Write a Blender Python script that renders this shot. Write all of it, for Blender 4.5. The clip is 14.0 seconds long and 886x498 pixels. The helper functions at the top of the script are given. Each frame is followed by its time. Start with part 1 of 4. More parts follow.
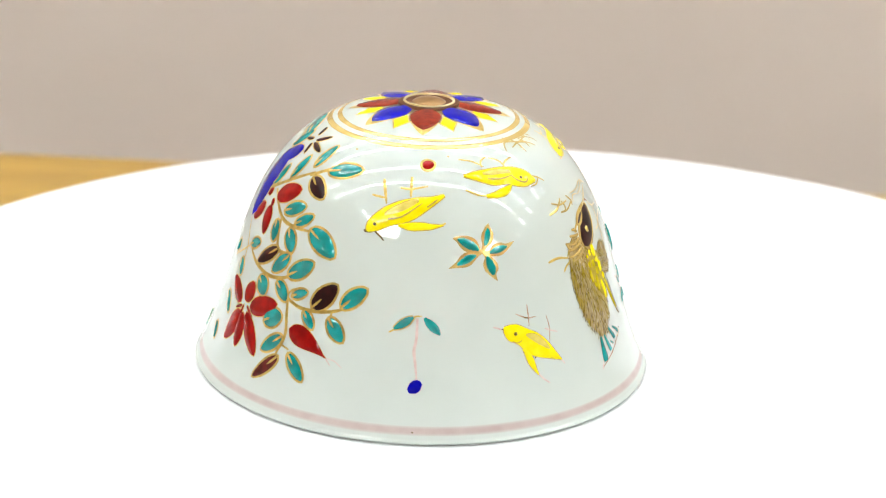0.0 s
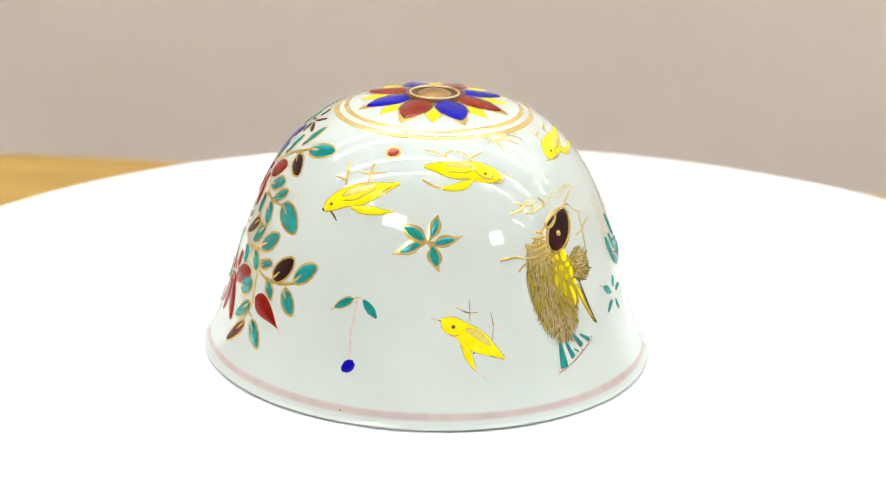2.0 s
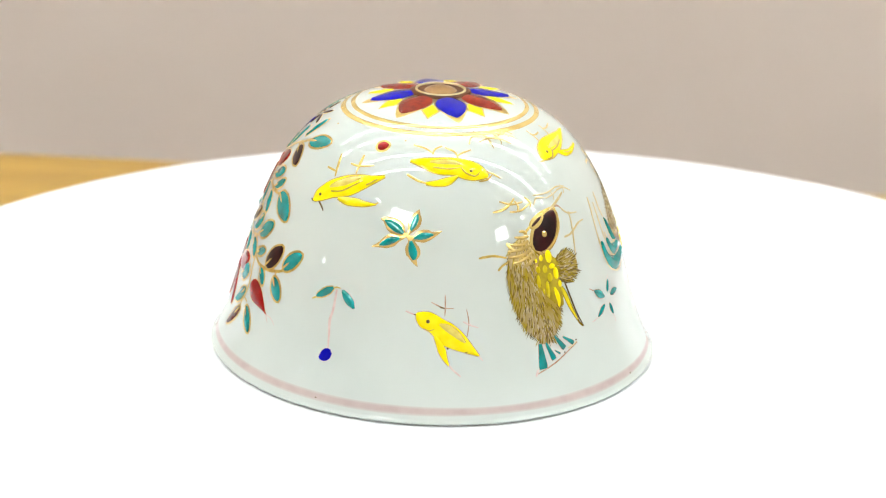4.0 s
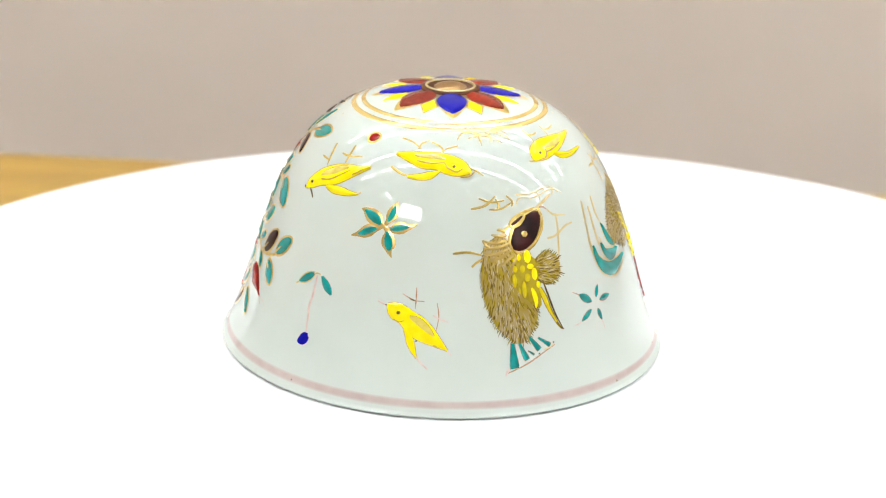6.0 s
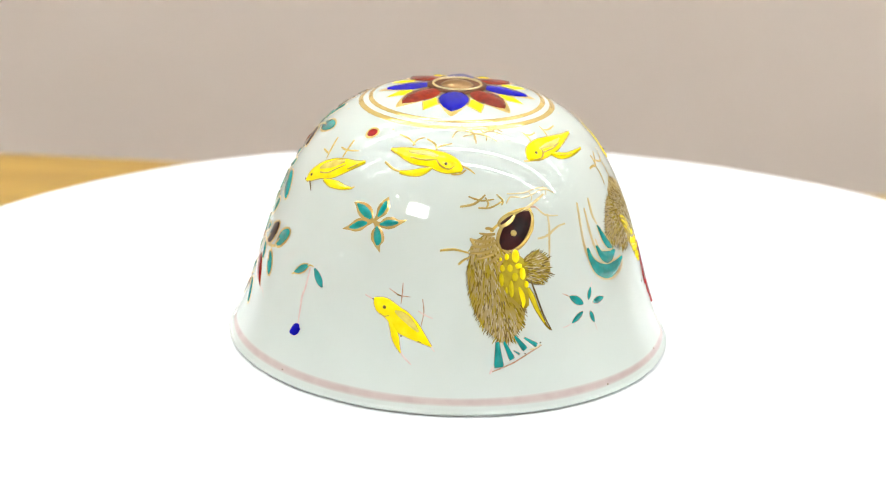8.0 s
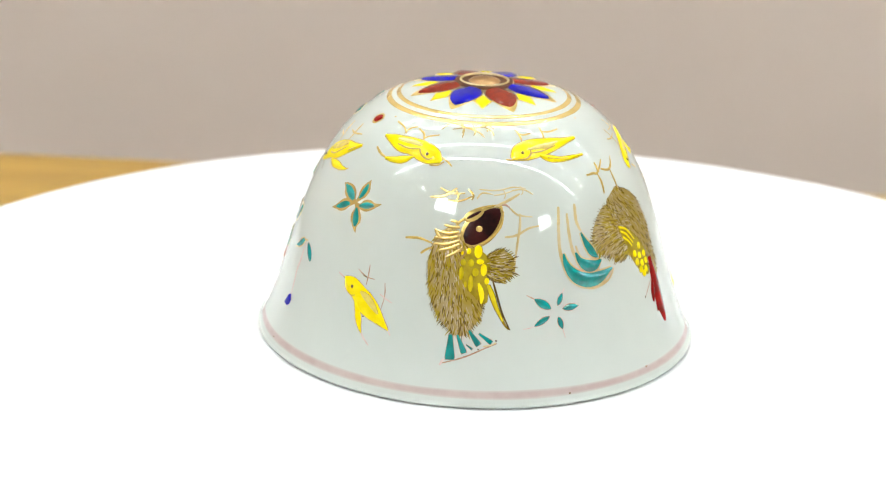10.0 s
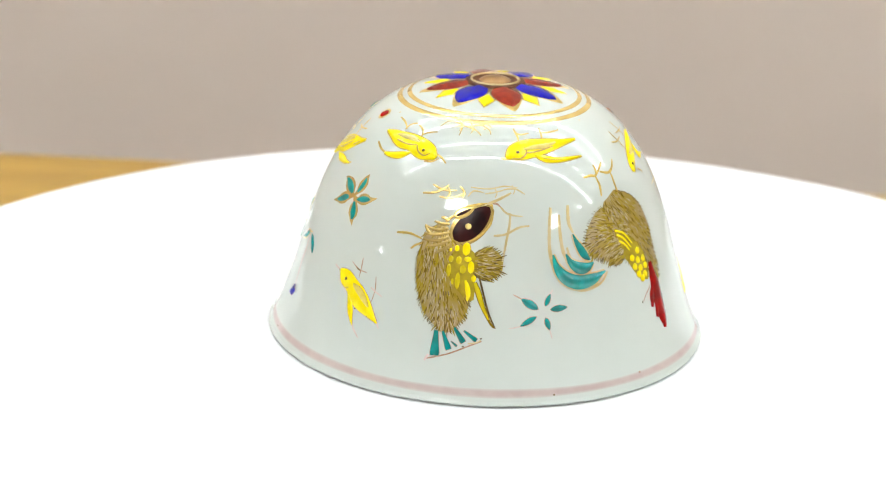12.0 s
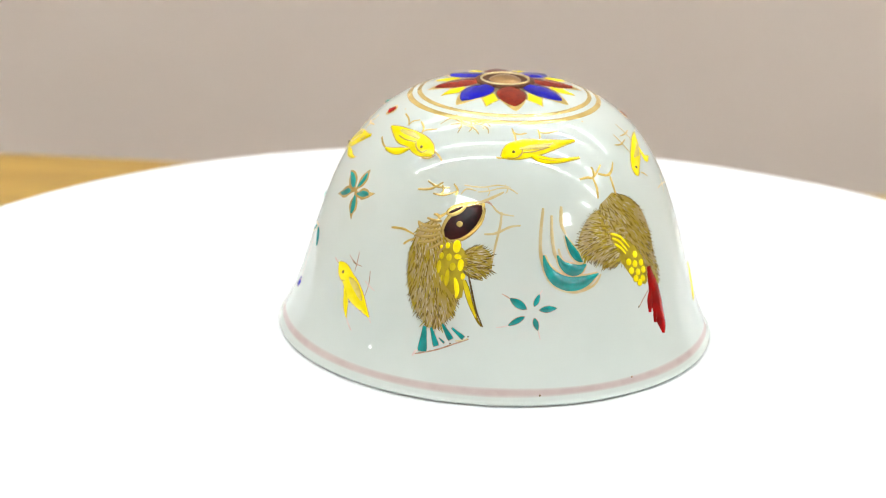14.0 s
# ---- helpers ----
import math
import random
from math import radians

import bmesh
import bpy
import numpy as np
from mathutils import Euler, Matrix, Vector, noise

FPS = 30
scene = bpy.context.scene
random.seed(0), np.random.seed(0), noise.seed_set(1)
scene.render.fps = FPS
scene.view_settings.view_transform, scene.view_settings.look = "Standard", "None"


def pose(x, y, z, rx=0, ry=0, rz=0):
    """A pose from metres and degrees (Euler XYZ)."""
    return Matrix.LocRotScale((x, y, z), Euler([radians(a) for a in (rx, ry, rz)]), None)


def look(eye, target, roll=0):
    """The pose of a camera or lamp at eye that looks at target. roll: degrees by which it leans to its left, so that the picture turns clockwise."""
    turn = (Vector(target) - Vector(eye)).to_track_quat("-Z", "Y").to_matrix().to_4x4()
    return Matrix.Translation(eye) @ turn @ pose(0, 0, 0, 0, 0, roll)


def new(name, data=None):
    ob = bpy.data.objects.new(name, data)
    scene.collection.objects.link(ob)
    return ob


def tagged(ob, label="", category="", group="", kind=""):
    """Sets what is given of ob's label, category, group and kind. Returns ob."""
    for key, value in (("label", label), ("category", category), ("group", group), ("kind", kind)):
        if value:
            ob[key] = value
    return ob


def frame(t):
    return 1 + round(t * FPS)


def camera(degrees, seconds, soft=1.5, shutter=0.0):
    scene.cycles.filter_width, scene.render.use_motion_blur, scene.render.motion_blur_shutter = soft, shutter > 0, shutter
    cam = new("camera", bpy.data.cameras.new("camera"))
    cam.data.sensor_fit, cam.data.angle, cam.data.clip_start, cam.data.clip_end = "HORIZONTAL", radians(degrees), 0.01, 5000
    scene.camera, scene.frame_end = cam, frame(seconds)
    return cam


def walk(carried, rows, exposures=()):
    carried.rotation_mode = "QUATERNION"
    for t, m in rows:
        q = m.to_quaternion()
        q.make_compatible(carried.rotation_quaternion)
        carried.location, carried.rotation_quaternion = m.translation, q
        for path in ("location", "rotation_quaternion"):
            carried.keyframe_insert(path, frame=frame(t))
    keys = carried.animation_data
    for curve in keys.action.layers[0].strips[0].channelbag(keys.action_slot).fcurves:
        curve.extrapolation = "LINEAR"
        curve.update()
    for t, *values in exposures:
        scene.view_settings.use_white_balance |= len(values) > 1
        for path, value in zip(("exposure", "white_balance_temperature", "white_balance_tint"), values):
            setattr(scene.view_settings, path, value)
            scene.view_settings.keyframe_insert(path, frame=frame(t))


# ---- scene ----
cam = camera(24.54, 14.0, soft=1.1)
EYE, AIM = (0.0, -0.38156, 0.15606), (-0.03736, 0.56103, -0.17581)
walk(cam, [(0.0, look(EYE, AIM, 2.057)), (14.0, look(EYE, AIM, 2.057))],
     exposures=[(0.0, -0.14), (3.0, -0.13), (8.2, -0.13), (10.3, -0.26), (14.0, -0.26)])
cam.data.dof.use_dof = True
cam.data.dof.focus_distance = 0.386
cam.data.dof.aperture_fstop = 23.0

# ---- light: closed room, lit by its ceiling tubes and two square lamps ----
TUBE_POWER, PANEL_POWER, SIDE_POWER = 112.0, 34.0, 26.0
world = bpy.data.worlds.new("world")
scene.world = world
world.use_nodes = True
world.node_tree.nodes["Background"].inputs[0].default_value = (0.9, 0.95, 1.0, 1)
world.node_tree.nodes["Background"].inputs[1].default_value = 0.05


# ---- materials ----
def material(name, colour, rough=0.5, metal=0.0, coat=0.0, second=None, size=40.0, detail=3.0,
             bump=0.0, bump_size=200.0, stretch=(1, 1, 1), spread=(0.35, 0.65), sheen_rough=0.0, gloss=0.5):
    m = bpy.data.materials.new(name)
    m.use_nodes = True
    nodes, links = m.node_tree.nodes, m.node_tree.links
    bsdf = nodes["Principled BSDF"]
    bsdf.inputs["Roughness"].default_value = rough
    bsdf.inputs["Specular IOR Level"].default_value = gloss
    bsdf.inputs["Metallic"].default_value = metal
    bsdf.inputs["Coat Weight"].default_value = coat
    bsdf.inputs["Coat Roughness"].default_value = 0.03
    bsdf.inputs["Base Color"].default_value = (*colour, 1)
    place = nodes.new("ShaderNodeTexCoord")
    mapping = nodes.new("ShaderNodeMapping")
    mapping.inputs["Scale"].default_value = stretch
    links.new(place.outputs["Object"], mapping.inputs["Vector"])
    if second:
        tex = nodes.new("ShaderNodeTexNoise")
        tex.inputs["Scale"].default_value = size
        tex.inputs["Detail"].default_value = detail
        ramp = nodes.new("ShaderNodeValToRGB")
        ramp.color_ramp.elements[0].position, ramp.color_ramp.elements[1].position = spread
        ramp.color_ramp.elements[0].color = (*colour, 1)
        ramp.color_ramp.elements[1].color = (*second, 1)
        links.new(mapping.outputs[0], tex.inputs["Vector"])
        links.new(tex.outputs["Fac"], ramp.inputs["Fac"])
        links.new(ramp.outputs["Color"], bsdf.inputs["Base Color"])
        if sheen_rough:
            span = nodes.new("ShaderNodeMapRange")
            span.inputs["To Min"].default_value, span.inputs["To Max"].default_value = rough, rough + sheen_rough
            links.new(tex.outputs["Fac"], span.inputs["Value"])
            links.new(span.outputs[0], bsdf.inputs["Roughness"])
    if bump:
        grain = nodes.new("ShaderNodeTexNoise")
        grain.inputs["Scale"].default_value = bump_size
        grain.inputs["Detail"].default_value = 4
        relief = nodes.new("ShaderNodeBump")
        relief.inputs["Strength"].default_value = bump
        relief.inputs["Distance"].default_value = 0.0005
        links.new(mapping.outputs[0], grain.inputs["Vector"])
        links.new(grain.outputs["Fac"], relief.inputs["Height"])
        links.new(relief.outputs["Normal"], bsdf.inputs["Normal"])
    return m


def glow(name, colour, strength):
    m = bpy.data.materials.new(name)
    m.use_nodes = True
    b = m.node_tree.nodes["Principled BSDF"]
    b.inputs["Base Color"].default_value = (0.8, 0.8, 0.8, 1)
    b.inputs["Emission Color"].default_value = (*colour, 1)
    b.inputs["Emission Strength"].default_value = strength
    return m


PORCELAIN = material("porcelain", (0.580, 0.623, 0.576), 0.015, second=(0.605, 0.648, 0.601), size=60, gloss=0.7)
GOLD = material("gilding", (0.66, 0.46, 0.11), 0.24, metal=0.65, second=(0.46, 0.31, 0.07), size=900, sheen_rough=0.15)
PLUMAGE = material("gilded_plumage", (0.40, 0.26, 0.012), 0.26, metal=0.45, second=(0.22, 0.135, 0.004), size=420)
OLIVE = material("olive_gold_wash", (0.52, 0.40, 0.02), 0.25, metal=0.3, second=(0.36, 0.26, 0.012), size=600)
FEATHER_BED = material("feather_wash", (0.34, 0.24, 0.03), 0.3, metal=0.3, second=(0.42, 0.33, 0.22), size=190, spread=(0.45, 0.72))
UMBER = material("umber_barb", (0.06, 0.036, 0.005), 0.3, metal=0.2, second=(0.15, 0.09, 0.012), size=700)
BRONZE = material("bronze_glaze", (0.38, 0.22, 0.08), 0.32, metal=0.7, second=(0.28, 0.15, 0.05), size=500)
UMBER_GLAZE = material("umber_glaze", (0.07, 0.022, 0.008), 0.45, second=(0.12, 0.042, 0.014), size=500, gloss=0.1)
PALE_GOLD = material("pale_gilding", (0.84, 0.63, 0.22), 0.22, metal=0.6, second=(0.72, 0.50, 0.14), size=300)
OCHRE = material("ochre_line", (0.38, 0.23, 0.012), 0.3, second=(0.52, 0.34, 0.025), size=900)
TEAL = material("teal_enamel", (0.0, 0.165, 0.15), 0.03, second=(0.001, 0.285, 0.265), size=420, bump=0.04, bump_size=900, gloss=0.7)
RED = material("red_enamel", (0.20, 0.001, 0.001), 0.04, second=(0.30, 0.003, 0.002), size=420, bump=0.05, bump_size=900, gloss=0.22)
BRICK = material("brick_red_enamel", (0.17, 0.010, 0.003), 0.12, second=(0.25, 0.02, 0.006), size=900, bump=0.15, bump_size=1200, gloss=0.15)
BLUE = material("blue_enamel", (0.001, 0.001, 0.24), 0.04, second=(0.003, 0.003, 0.37), size=420, bump=0.05, bump_size=900, gloss=0.15)
MUSTARD = material("mustard_enamel", (0.52, 0.41, 0.005), 0.08, second=(0.66, 0.53, 0.01), size=500, bump=0.10, bump_size=1100, gloss=0.3)
STRAW = material("straw_enamel", (0.68, 0.52, 0.09), 0.08, second=(0.80, 0.66, 0.16), size=500, bump=0.15, bump_size=1100)
YELLOW_LINE = material("yellow_enamel_line", (0.90, 0.72, 0.0), 0.08, second=(0.95, 0.80, 0.01), size=500)
YELLOW = material("yellow_enamel", (0.90, 0.72, 0.0), 0.06, second=(0.95, 0.80, 0.01), size=500, bump=0.10, bump_size=1100, gloss=0.3)
DARK = material("dark_brown_enamel", (0.010, 0.002, 0.002), 0.30, second=(0.035, 0.004, 0.004), size=400, gloss=0.2)
BROWN = material("red_brown_enamel", (0.05, 0.006, 0.004), 0.06, second=(0.14, 0.015, 0.012), size=400, gloss=0.3)
PINK = material("faded_pink_line", (0.62, 0.42, 0.38), 0.25, second=(0.72, 0.58, 0.54), size=700)
FADED = material("worn_gilding", (0.56, 0.42, 0.17), 0.28, metal=0.35, second=(0.62, 0.52, 0.30), size=350, sheen_rough=0.1)
RUST = material("rust_line", (0.36, 0.20, 0.12), 0.25, second=(0.55, 0.38, 0.30), size=900)
BUFF = material("faded_gilding", (0.56, 0.48, 0.36), 0.3, metal=0.1, second=(0.42, 0.33, 0.20), size=300)
BAND = material("rose_band", (0.55, 0.44, 0.41), 0.04, second=(0.50, 0.385, 0.36), size=300)


def thin_out(m, bare):
    """Lets the paint thin out to the bare colour where the mesh's "thin" value rises to 1."""
    nodes, links = m.node_tree.nodes, m.node_tree.links
    paint = nodes["Principled BSDF"].inputs["Base Color"]
    mix = nodes.new("ShaderNodeMix")
    mix.data_type = "RGBA"
    mask = nodes.new("ShaderNodeAttribute")
    mask.attribute_name = "thin"
    links.new(paint.links[0].from_socket, mix.inputs[6])
    mix.inputs[7].default_value = (*bare, 1)
    links.new(mask.outputs["Fac"], mix.inputs[0])
    links.new(mix.outputs[2], paint)


thin_out(BAND, (0.593, 0.636, 0.589))
DISC_WHITE = material("white_turntable_plastic", (0.85, 0.85, 0.85), 0.45, second=(0.825, 0.825, 0.835), size=30, bump=0.05, bump_size=400)
WOOD = material("yellow_wood", (0.33, 0.185, 0.022), 0.5, second=(0.40, 0.235, 0.035), size=14, stretch=(1, 9, 9), bump=0.2, bump_size=60)
WALL = material("warm_grey_wall_paint", (0.82, 0.705, 0.615), 0.85, second=(0.86, 0.745, 0.655), size=7, bump=0.25, bump_size=160)
CEILING = material("dark_ceiling_paint", (0.27, 0.27, 0.265), 0.9, second=(0.31, 0.31, 0.30), size=3, bump=0.2, bump_size=90)
FLOOR = material("grey_floor_vinyl", (0.36, 0.34, 0.32), 0.5, second=(0.42, 0.40, 0.38), size=4, bump=0.1, bump_size=60)
METAL = material("painted_lamp_steel", (0.7, 0.7, 0.7), 0.4, second=(0.66, 0.66, 0.66), size=20)
BLACK_METAL = material("black_lamp_steel", (0.03, 0.03, 0.03), 0.4, second=(0.05, 0.05, 0.05), size=20)
TUBE_GLOW = glow("tube_glow", (0.93, 0.985, 1.0), TUBE_POWER)
PANEL_GLOW = glow("panel_glow", (0.95, 0.99, 1.0), PANEL_POWER)
SIDE_GLOW = glow("side_panel_glow", (0.95, 0.99, 1.0), SIDE_POWER)


# ---- mesh helpers ----
def part(name, bm, mat, parent=None, label="", smooth=True):
    me = bpy.data.meshes.new(name)
    bm.normal_update()
    bm.to_mesh(me)
    bm.free()
    for m in (mat if isinstance(mat, (list, tuple)) else [mat]):
        me.materials.append(m)
    for f in me.polygons:
        f.use_smooth = smooth
    ob = new(name, me)
    ob.parent = parent
    return tagged(ob, label)


def empty(name, label, category, **tags):
    return tagged(new(name), label, category, **tags)


def box(bm, x0, x1, y0, y1, z0, z1, bevel=0.0):
    made = bmesh.ops.create_cube(bm, size=1.0)["verts"]
    bmesh.ops.scale(bm, vec=(x1 - x0, y1 - y0, z1 - z0), verts=made)
    bmesh.ops.translate(bm, vec=((x0 + x1) / 2, (y0 + y1) / 2, (z0 + z1) / 2), verts=made)
    if bevel:
        edges = list({e for v in made for e in v.link_edges})
        bmesh.ops.bevel(bm, geom=edges, offset=bevel, segments=3, affect="EDGES", profile=0.5)
    return bm


def lathe(bm, profile, steps):
    """A closed or open outline of (radius, height) turned about the z axis."""
    rows = []
    for r, z in profile:
        if r < 1e-7:
            rows.append([bm.verts.new((0, 0, z))])
        else:
            rows.append([bm.verts.new((r * math.cos(2 * math.pi * k / steps), r * math.sin(2 * math.pi * k / steps), z)) for k in range(steps)])
    for lo, hi in zip(rows, rows[1:]):
        for k in range(steps):
            ring = [lo[k % len(lo)], lo[(k + 1) % len(lo)], hi[(k + 1) % len(hi)], hi[k % len(hi)]]
            face = list(dict.fromkeys(ring))
            if len(face) > 2:
                bm.faces.new(face)
    return bm


# ---- room ----
BACK, FRONT, LEFT, RIGHT, TOP, DOWN = 0.62, -4.2, -3.6, 5.0, 1.95, -0.80


def slab(name, x0, x1, y0, y1, z0, z1, mat):
    return tagged(part(name, box(bmesh.new(), x0, x1, y0, y1, z0, z1), mat, smooth=False), kind="structure")


SIDE_BACK = 2.2
slab("floor", LEFT - 0.1, RIGHT + 0.1, FRONT - 0.1, SIDE_BACK + 0.1, DOWN - 0.1, DOWN, FLOOR)
slab("ceiling", LEFT - 0.1, RIGHT + 0.1, FRONT - 0.1, SIDE_BACK + 0.1, TOP, TOP + 0.1, CEILING)
slab("wall_west", LEFT - 0.1, LEFT, FRONT, SIDE_BACK, DOWN, TOP, WALL)
slab("wall_east", RIGHT, RIGHT + 0.1, FRONT, SIDE_BACK, DOWN, TOP, WALL)
slab("wall_south", LEFT - 0.1, RIGHT + 0.1, FRONT - 0.1, FRONT, DOWN, TOP, WALL)
slab("wall_north", LEFT - 0.1, RIGHT + 0.1, SIDE_BACK, SIDE_BACK + 0.1, DOWN, TOP, WALL)

# low grey partition that stands on the floor behind the table
screen = part("partition_panel", box(bmesh.new(), -1.6, 1.6, BACK, BACK + 0.03, DOWN, 0.60, 0.003), WALL)
tagged(screen, "low warm grey painted partition panel behind the wooden table", "partition")


def wooden_table():
    t = empty("wooden_table", "honey-yellow wooden table under the turntable", "table")
    part("tabletop", box(bmesh.new(), -0.8, 0.8, -0.62, 0.266, -0.075, -0.045, 0.002), WOOD, t)
    for x in (-0.74, 0.74):
        for y in (-0.56, 0.21):
            part("leg", box(bmesh.new(), x - 0.03, x + 0.03, y - 0.03, y + 0.03, DOWN, -0.075, 0.003), WOOD, t)
    return t


wooden_table()

# ---- lamps ----
def tube_light(x0, y0, x1, y1):
    """A tube light under the ceiling from one end to the other."""
    half = math.hypot(x1 - x0, y1 - y0) / 2
    lamp = empty("linear_ceiling_light", "lit white linear tube light under the ceiling", "ceiling light", group="ceiling tube lights")
    lamp.matrix_basis = Matrix.Translation(((x0 + x1) / 2, (y0 + y1) / 2, TOP)) @ Matrix.Rotation(math.atan2(y1 - y0, x1 - x0), 4, "Z")
    part("housing", box(bmesh.new(), -half - 0.03, half + 0.03, -0.03, 0.03, -0.03, 0.0, 0.004), METAL, lamp)
    bm = bmesh.new()
    bmesh.ops.create_cone(bm, cap_ends=True, segments=16, radius1=0.0068, radius2=0.0068, depth=2 * half)
    bmesh.ops.rotate(bm, verts=bm.verts, cent=(0, 0, 0), matrix=Matrix.Rotation(radians(90), 3, "Y"))
    bmesh.ops.translate(bm, verts=bm.verts, vec=(0, 0, -0.040))
    part("tube", bm, TUBE_GLOW, lamp, "glowing white tube")
    return lamp


tube_light(-2.4, -0.50, 4.0, -0.62)
tube_light(-2.4, -0.06, 3.5, -0.03)
tube_light(-2.2, 0.68, 3.4, 0.72)
tube_light(-2.2, 1.22, 3.2, 1.25)
tube_light(2.88, -1.25, 3.68, -1.18)
tube_light(-1.6, -1.3, -1.53, -1.64)


def panel_lamp(azimuth, elevation, distance, wide, high, light):
    """An oblong lamp on a stand, seen from the cup at that azimuth (from -y towards +x) and elevation."""
    a, e = radians(azimuth), radians(elevation)
    spot = Vector((math.sin(a) * math.cos(e), -math.cos(a) * math.cos(e), math.sin(e))) * distance
    lamp = empty("panel_lamp", "lit oblong white panel lamp on a black stand", "studio lamp", group="panel lamps")
    lamp.matrix_basis = Matrix.Translation((spot.x, spot.y, DOWN))
    tilt = (-spot).to_track_quat("-Z", "Y").to_matrix().to_4x4()
    lift = Matrix.Translation((0, 0, spot.z - DOWN)) @ tilt
    head = box(bmesh.new(), -wide - 0.008, wide + 0.008, -high - 0.008, high + 0.008, 0.002, 0.045, 0.004)
    bmesh.ops.transform(head, matrix=lift, verts=head.verts)
    part("housing", head, BLACK_METAL, lamp)
    face = box(bmesh.new(), -wide, wide, -high, high, -0.003, 0.0015)
    bmesh.ops.transform(face, matrix=lift, verts=face.verts)
    part("diffuser", face, light, lamp, "glowing white diffuser", smooth=False)
    pole = bmesh.new()
    bmesh.ops.create_cone(pole, cap_ends=True, segments=12, radius1=0.010, radius2=0.010, depth=spot.z - DOWN + 0.02)
    back = spot.normalized() * 0.04
    bmesh.ops.translate(pole, verts=pole.verts, vec=(back.x, back.y, (spot.z - DOWN) / 2 + 0.01))
    part("pole", pole, BLACK_METAL, lamp)
    for k in range(3):
        leg = box(bmesh.new(), 0, 0.35, -0.01, 0.01, 0.0, 0.015, 0.002)
        bmesh.ops.transform(leg, matrix=Matrix.Translation((back.x, back.y, 0)) @ Matrix.Rotation(k * 2.094, 4, "Z"), verts=leg.verts)
        part("leg", leg, BLACK_METAL, lamp)
    return lamp


panel_lamp(-25.5, 38.3, 1.6, 0.18, 0.09, PANEL_GLOW)
panel_lamp(48.8, 28.2, 1.9, 0.125, 0.082, SIDE_GLOW)
panel_lamp(-69, 11.2, 1.8, 0.020, 0.016, SIDE_GLOW)

# ---- turntable ----
RADIUS = 0.15057
turntable = empty("turntable", "round white turntable with a smooth matt top on the wooden table", "turntable")
edge = [(0, -0.016), (RADIUS - 0.003, -0.016), (RADIUS - 0.001, -0.015), (RADIUS, -0.012), (RADIUS, -0.003),
        (RADIUS - 0.0006, -0.0012), (RADIUS - 0.002, -0.0003), (RADIUS - 0.004, 0.0), (0, 0.0)]
part("disc", lathe(bmesh.new(), edge, 192), DISC_WHITE, turntable)
foot = [(0, -0.045), (0.095, -0.045), (0.1, -0.043), (0.098, -0.018), (0.09, -0.0162), (0, -0.0162)]
part("base", lathe(bmesh.new(), foot, 96), DISC_WHITE, turntable, "squat round white base")

# ---- cup, mouth down ----
# outline from the rim (mouth, resting on the disc) up to the crown: radius and height, mm
OUTLINE = [(45.10, 0.00), (43.53, 3.01), (42.17, 6.40), (41.00, 9.76), (39.98, 13.00), (39.04, 16.15), (38.13, 19.31), (37.18, 22.54),
           (36.12, 25.85), (34.92, 29.22), (33.52, 32.58), (31.90, 35.85), (30.04, 38.93), (27.93, 41.74), (25.57, 44.22), (22.97, 46.34),
           (20.14, 48.07), (17.11, 49.43), (13.91, 50.46), (10.56, 51.19), (7.10, 51.67), (3.57, 51.95), (0.00, 52.04)]


def smooth_outline(knots, count):
    """The outline as a smooth curve over its arc length: arrays of length, radius and height in metres."""
    k = np.array(knots) / 1000
    length = np.concatenate([[0], np.cumsum(np.hypot(*np.diff(k, axis=0).T))])
    h = np.diff(length)
    q = np.linspace(0, length[-1], count)
    i = np.clip(np.searchsorted(length, q) - 1, 0, len(length) - 2)
    s = (q - length[i]) / h[i]
    rows = []
    for y in k.T:
        step = np.diff(y) / h
        slope = np.concatenate([[step[0]], (step[:-1] * h[1:] + step[1:] * h[:-1]) / (h[1:] + h[:-1]), [step[-1]]])
        rows.append((2 * s**3 - 3 * s**2 + 1) * y[i] + (s**3 - 2 * s**2 + s) * h[i] * slope[i]
                    + (3 * s**2 - 2 * s**3) * y[i + 1] + (s**3 - s**2) * h[i] * slope[i + 1])
    # even out the bends: a soft average along the length, mirrored at the rim and over the crown
    reach = 60
    weight = np.exp(-0.5 * (np.arange(-reach, reach + 1) * (q[1] - q[0]) / 0.0026) ** 2)
    weight /= weight.sum()
    out = []
    for y, sign in zip(rows, (-1, 1)):
        head = 2 * y[0] - y[1:reach + 1][::-1]
        tail = sign * y[-reach - 1:-1][::-1]
        out.append(np.convolve(np.concatenate([head, y, tail]), weight, "valid"))
    return q, out[0], out[1]


ARC, RAD, HGT = smooth_outline(OUTLINE, 400)


def skin(a, s, lift=0.0):
    """The point of the cup's outside at the angle a (degrees) and s mm up from the rim, lifted by so many mm."""
    s = s / 1000
    r, z = np.interp(s, ARC, RAD), np.interp(s, ARC, HGT)
    dr = np.interp(s + 4e-4, ARC, RAD) - np.interp(s - 4e-4, ARC, RAD)
    dz = np.interp(s + 4e-4, ARC, HGT) - np.interp(s - 4e-4, ARC, HGT)
    n = math.hypot(dr, dz)
    r, z = r + lift / 1000 * dz / n, z - lift / 1000 * dr / n
    return Vector((r * math.cos(radians(a)), r * math.sin(radians(a)), z))


def width_at(s):
    """Degrees of turn to one mm along the cup's skin at that height."""
    return 1 / max(np.interp(s / 1000, ARC, RAD) * 1000 * math.pi / 180, 0.03)


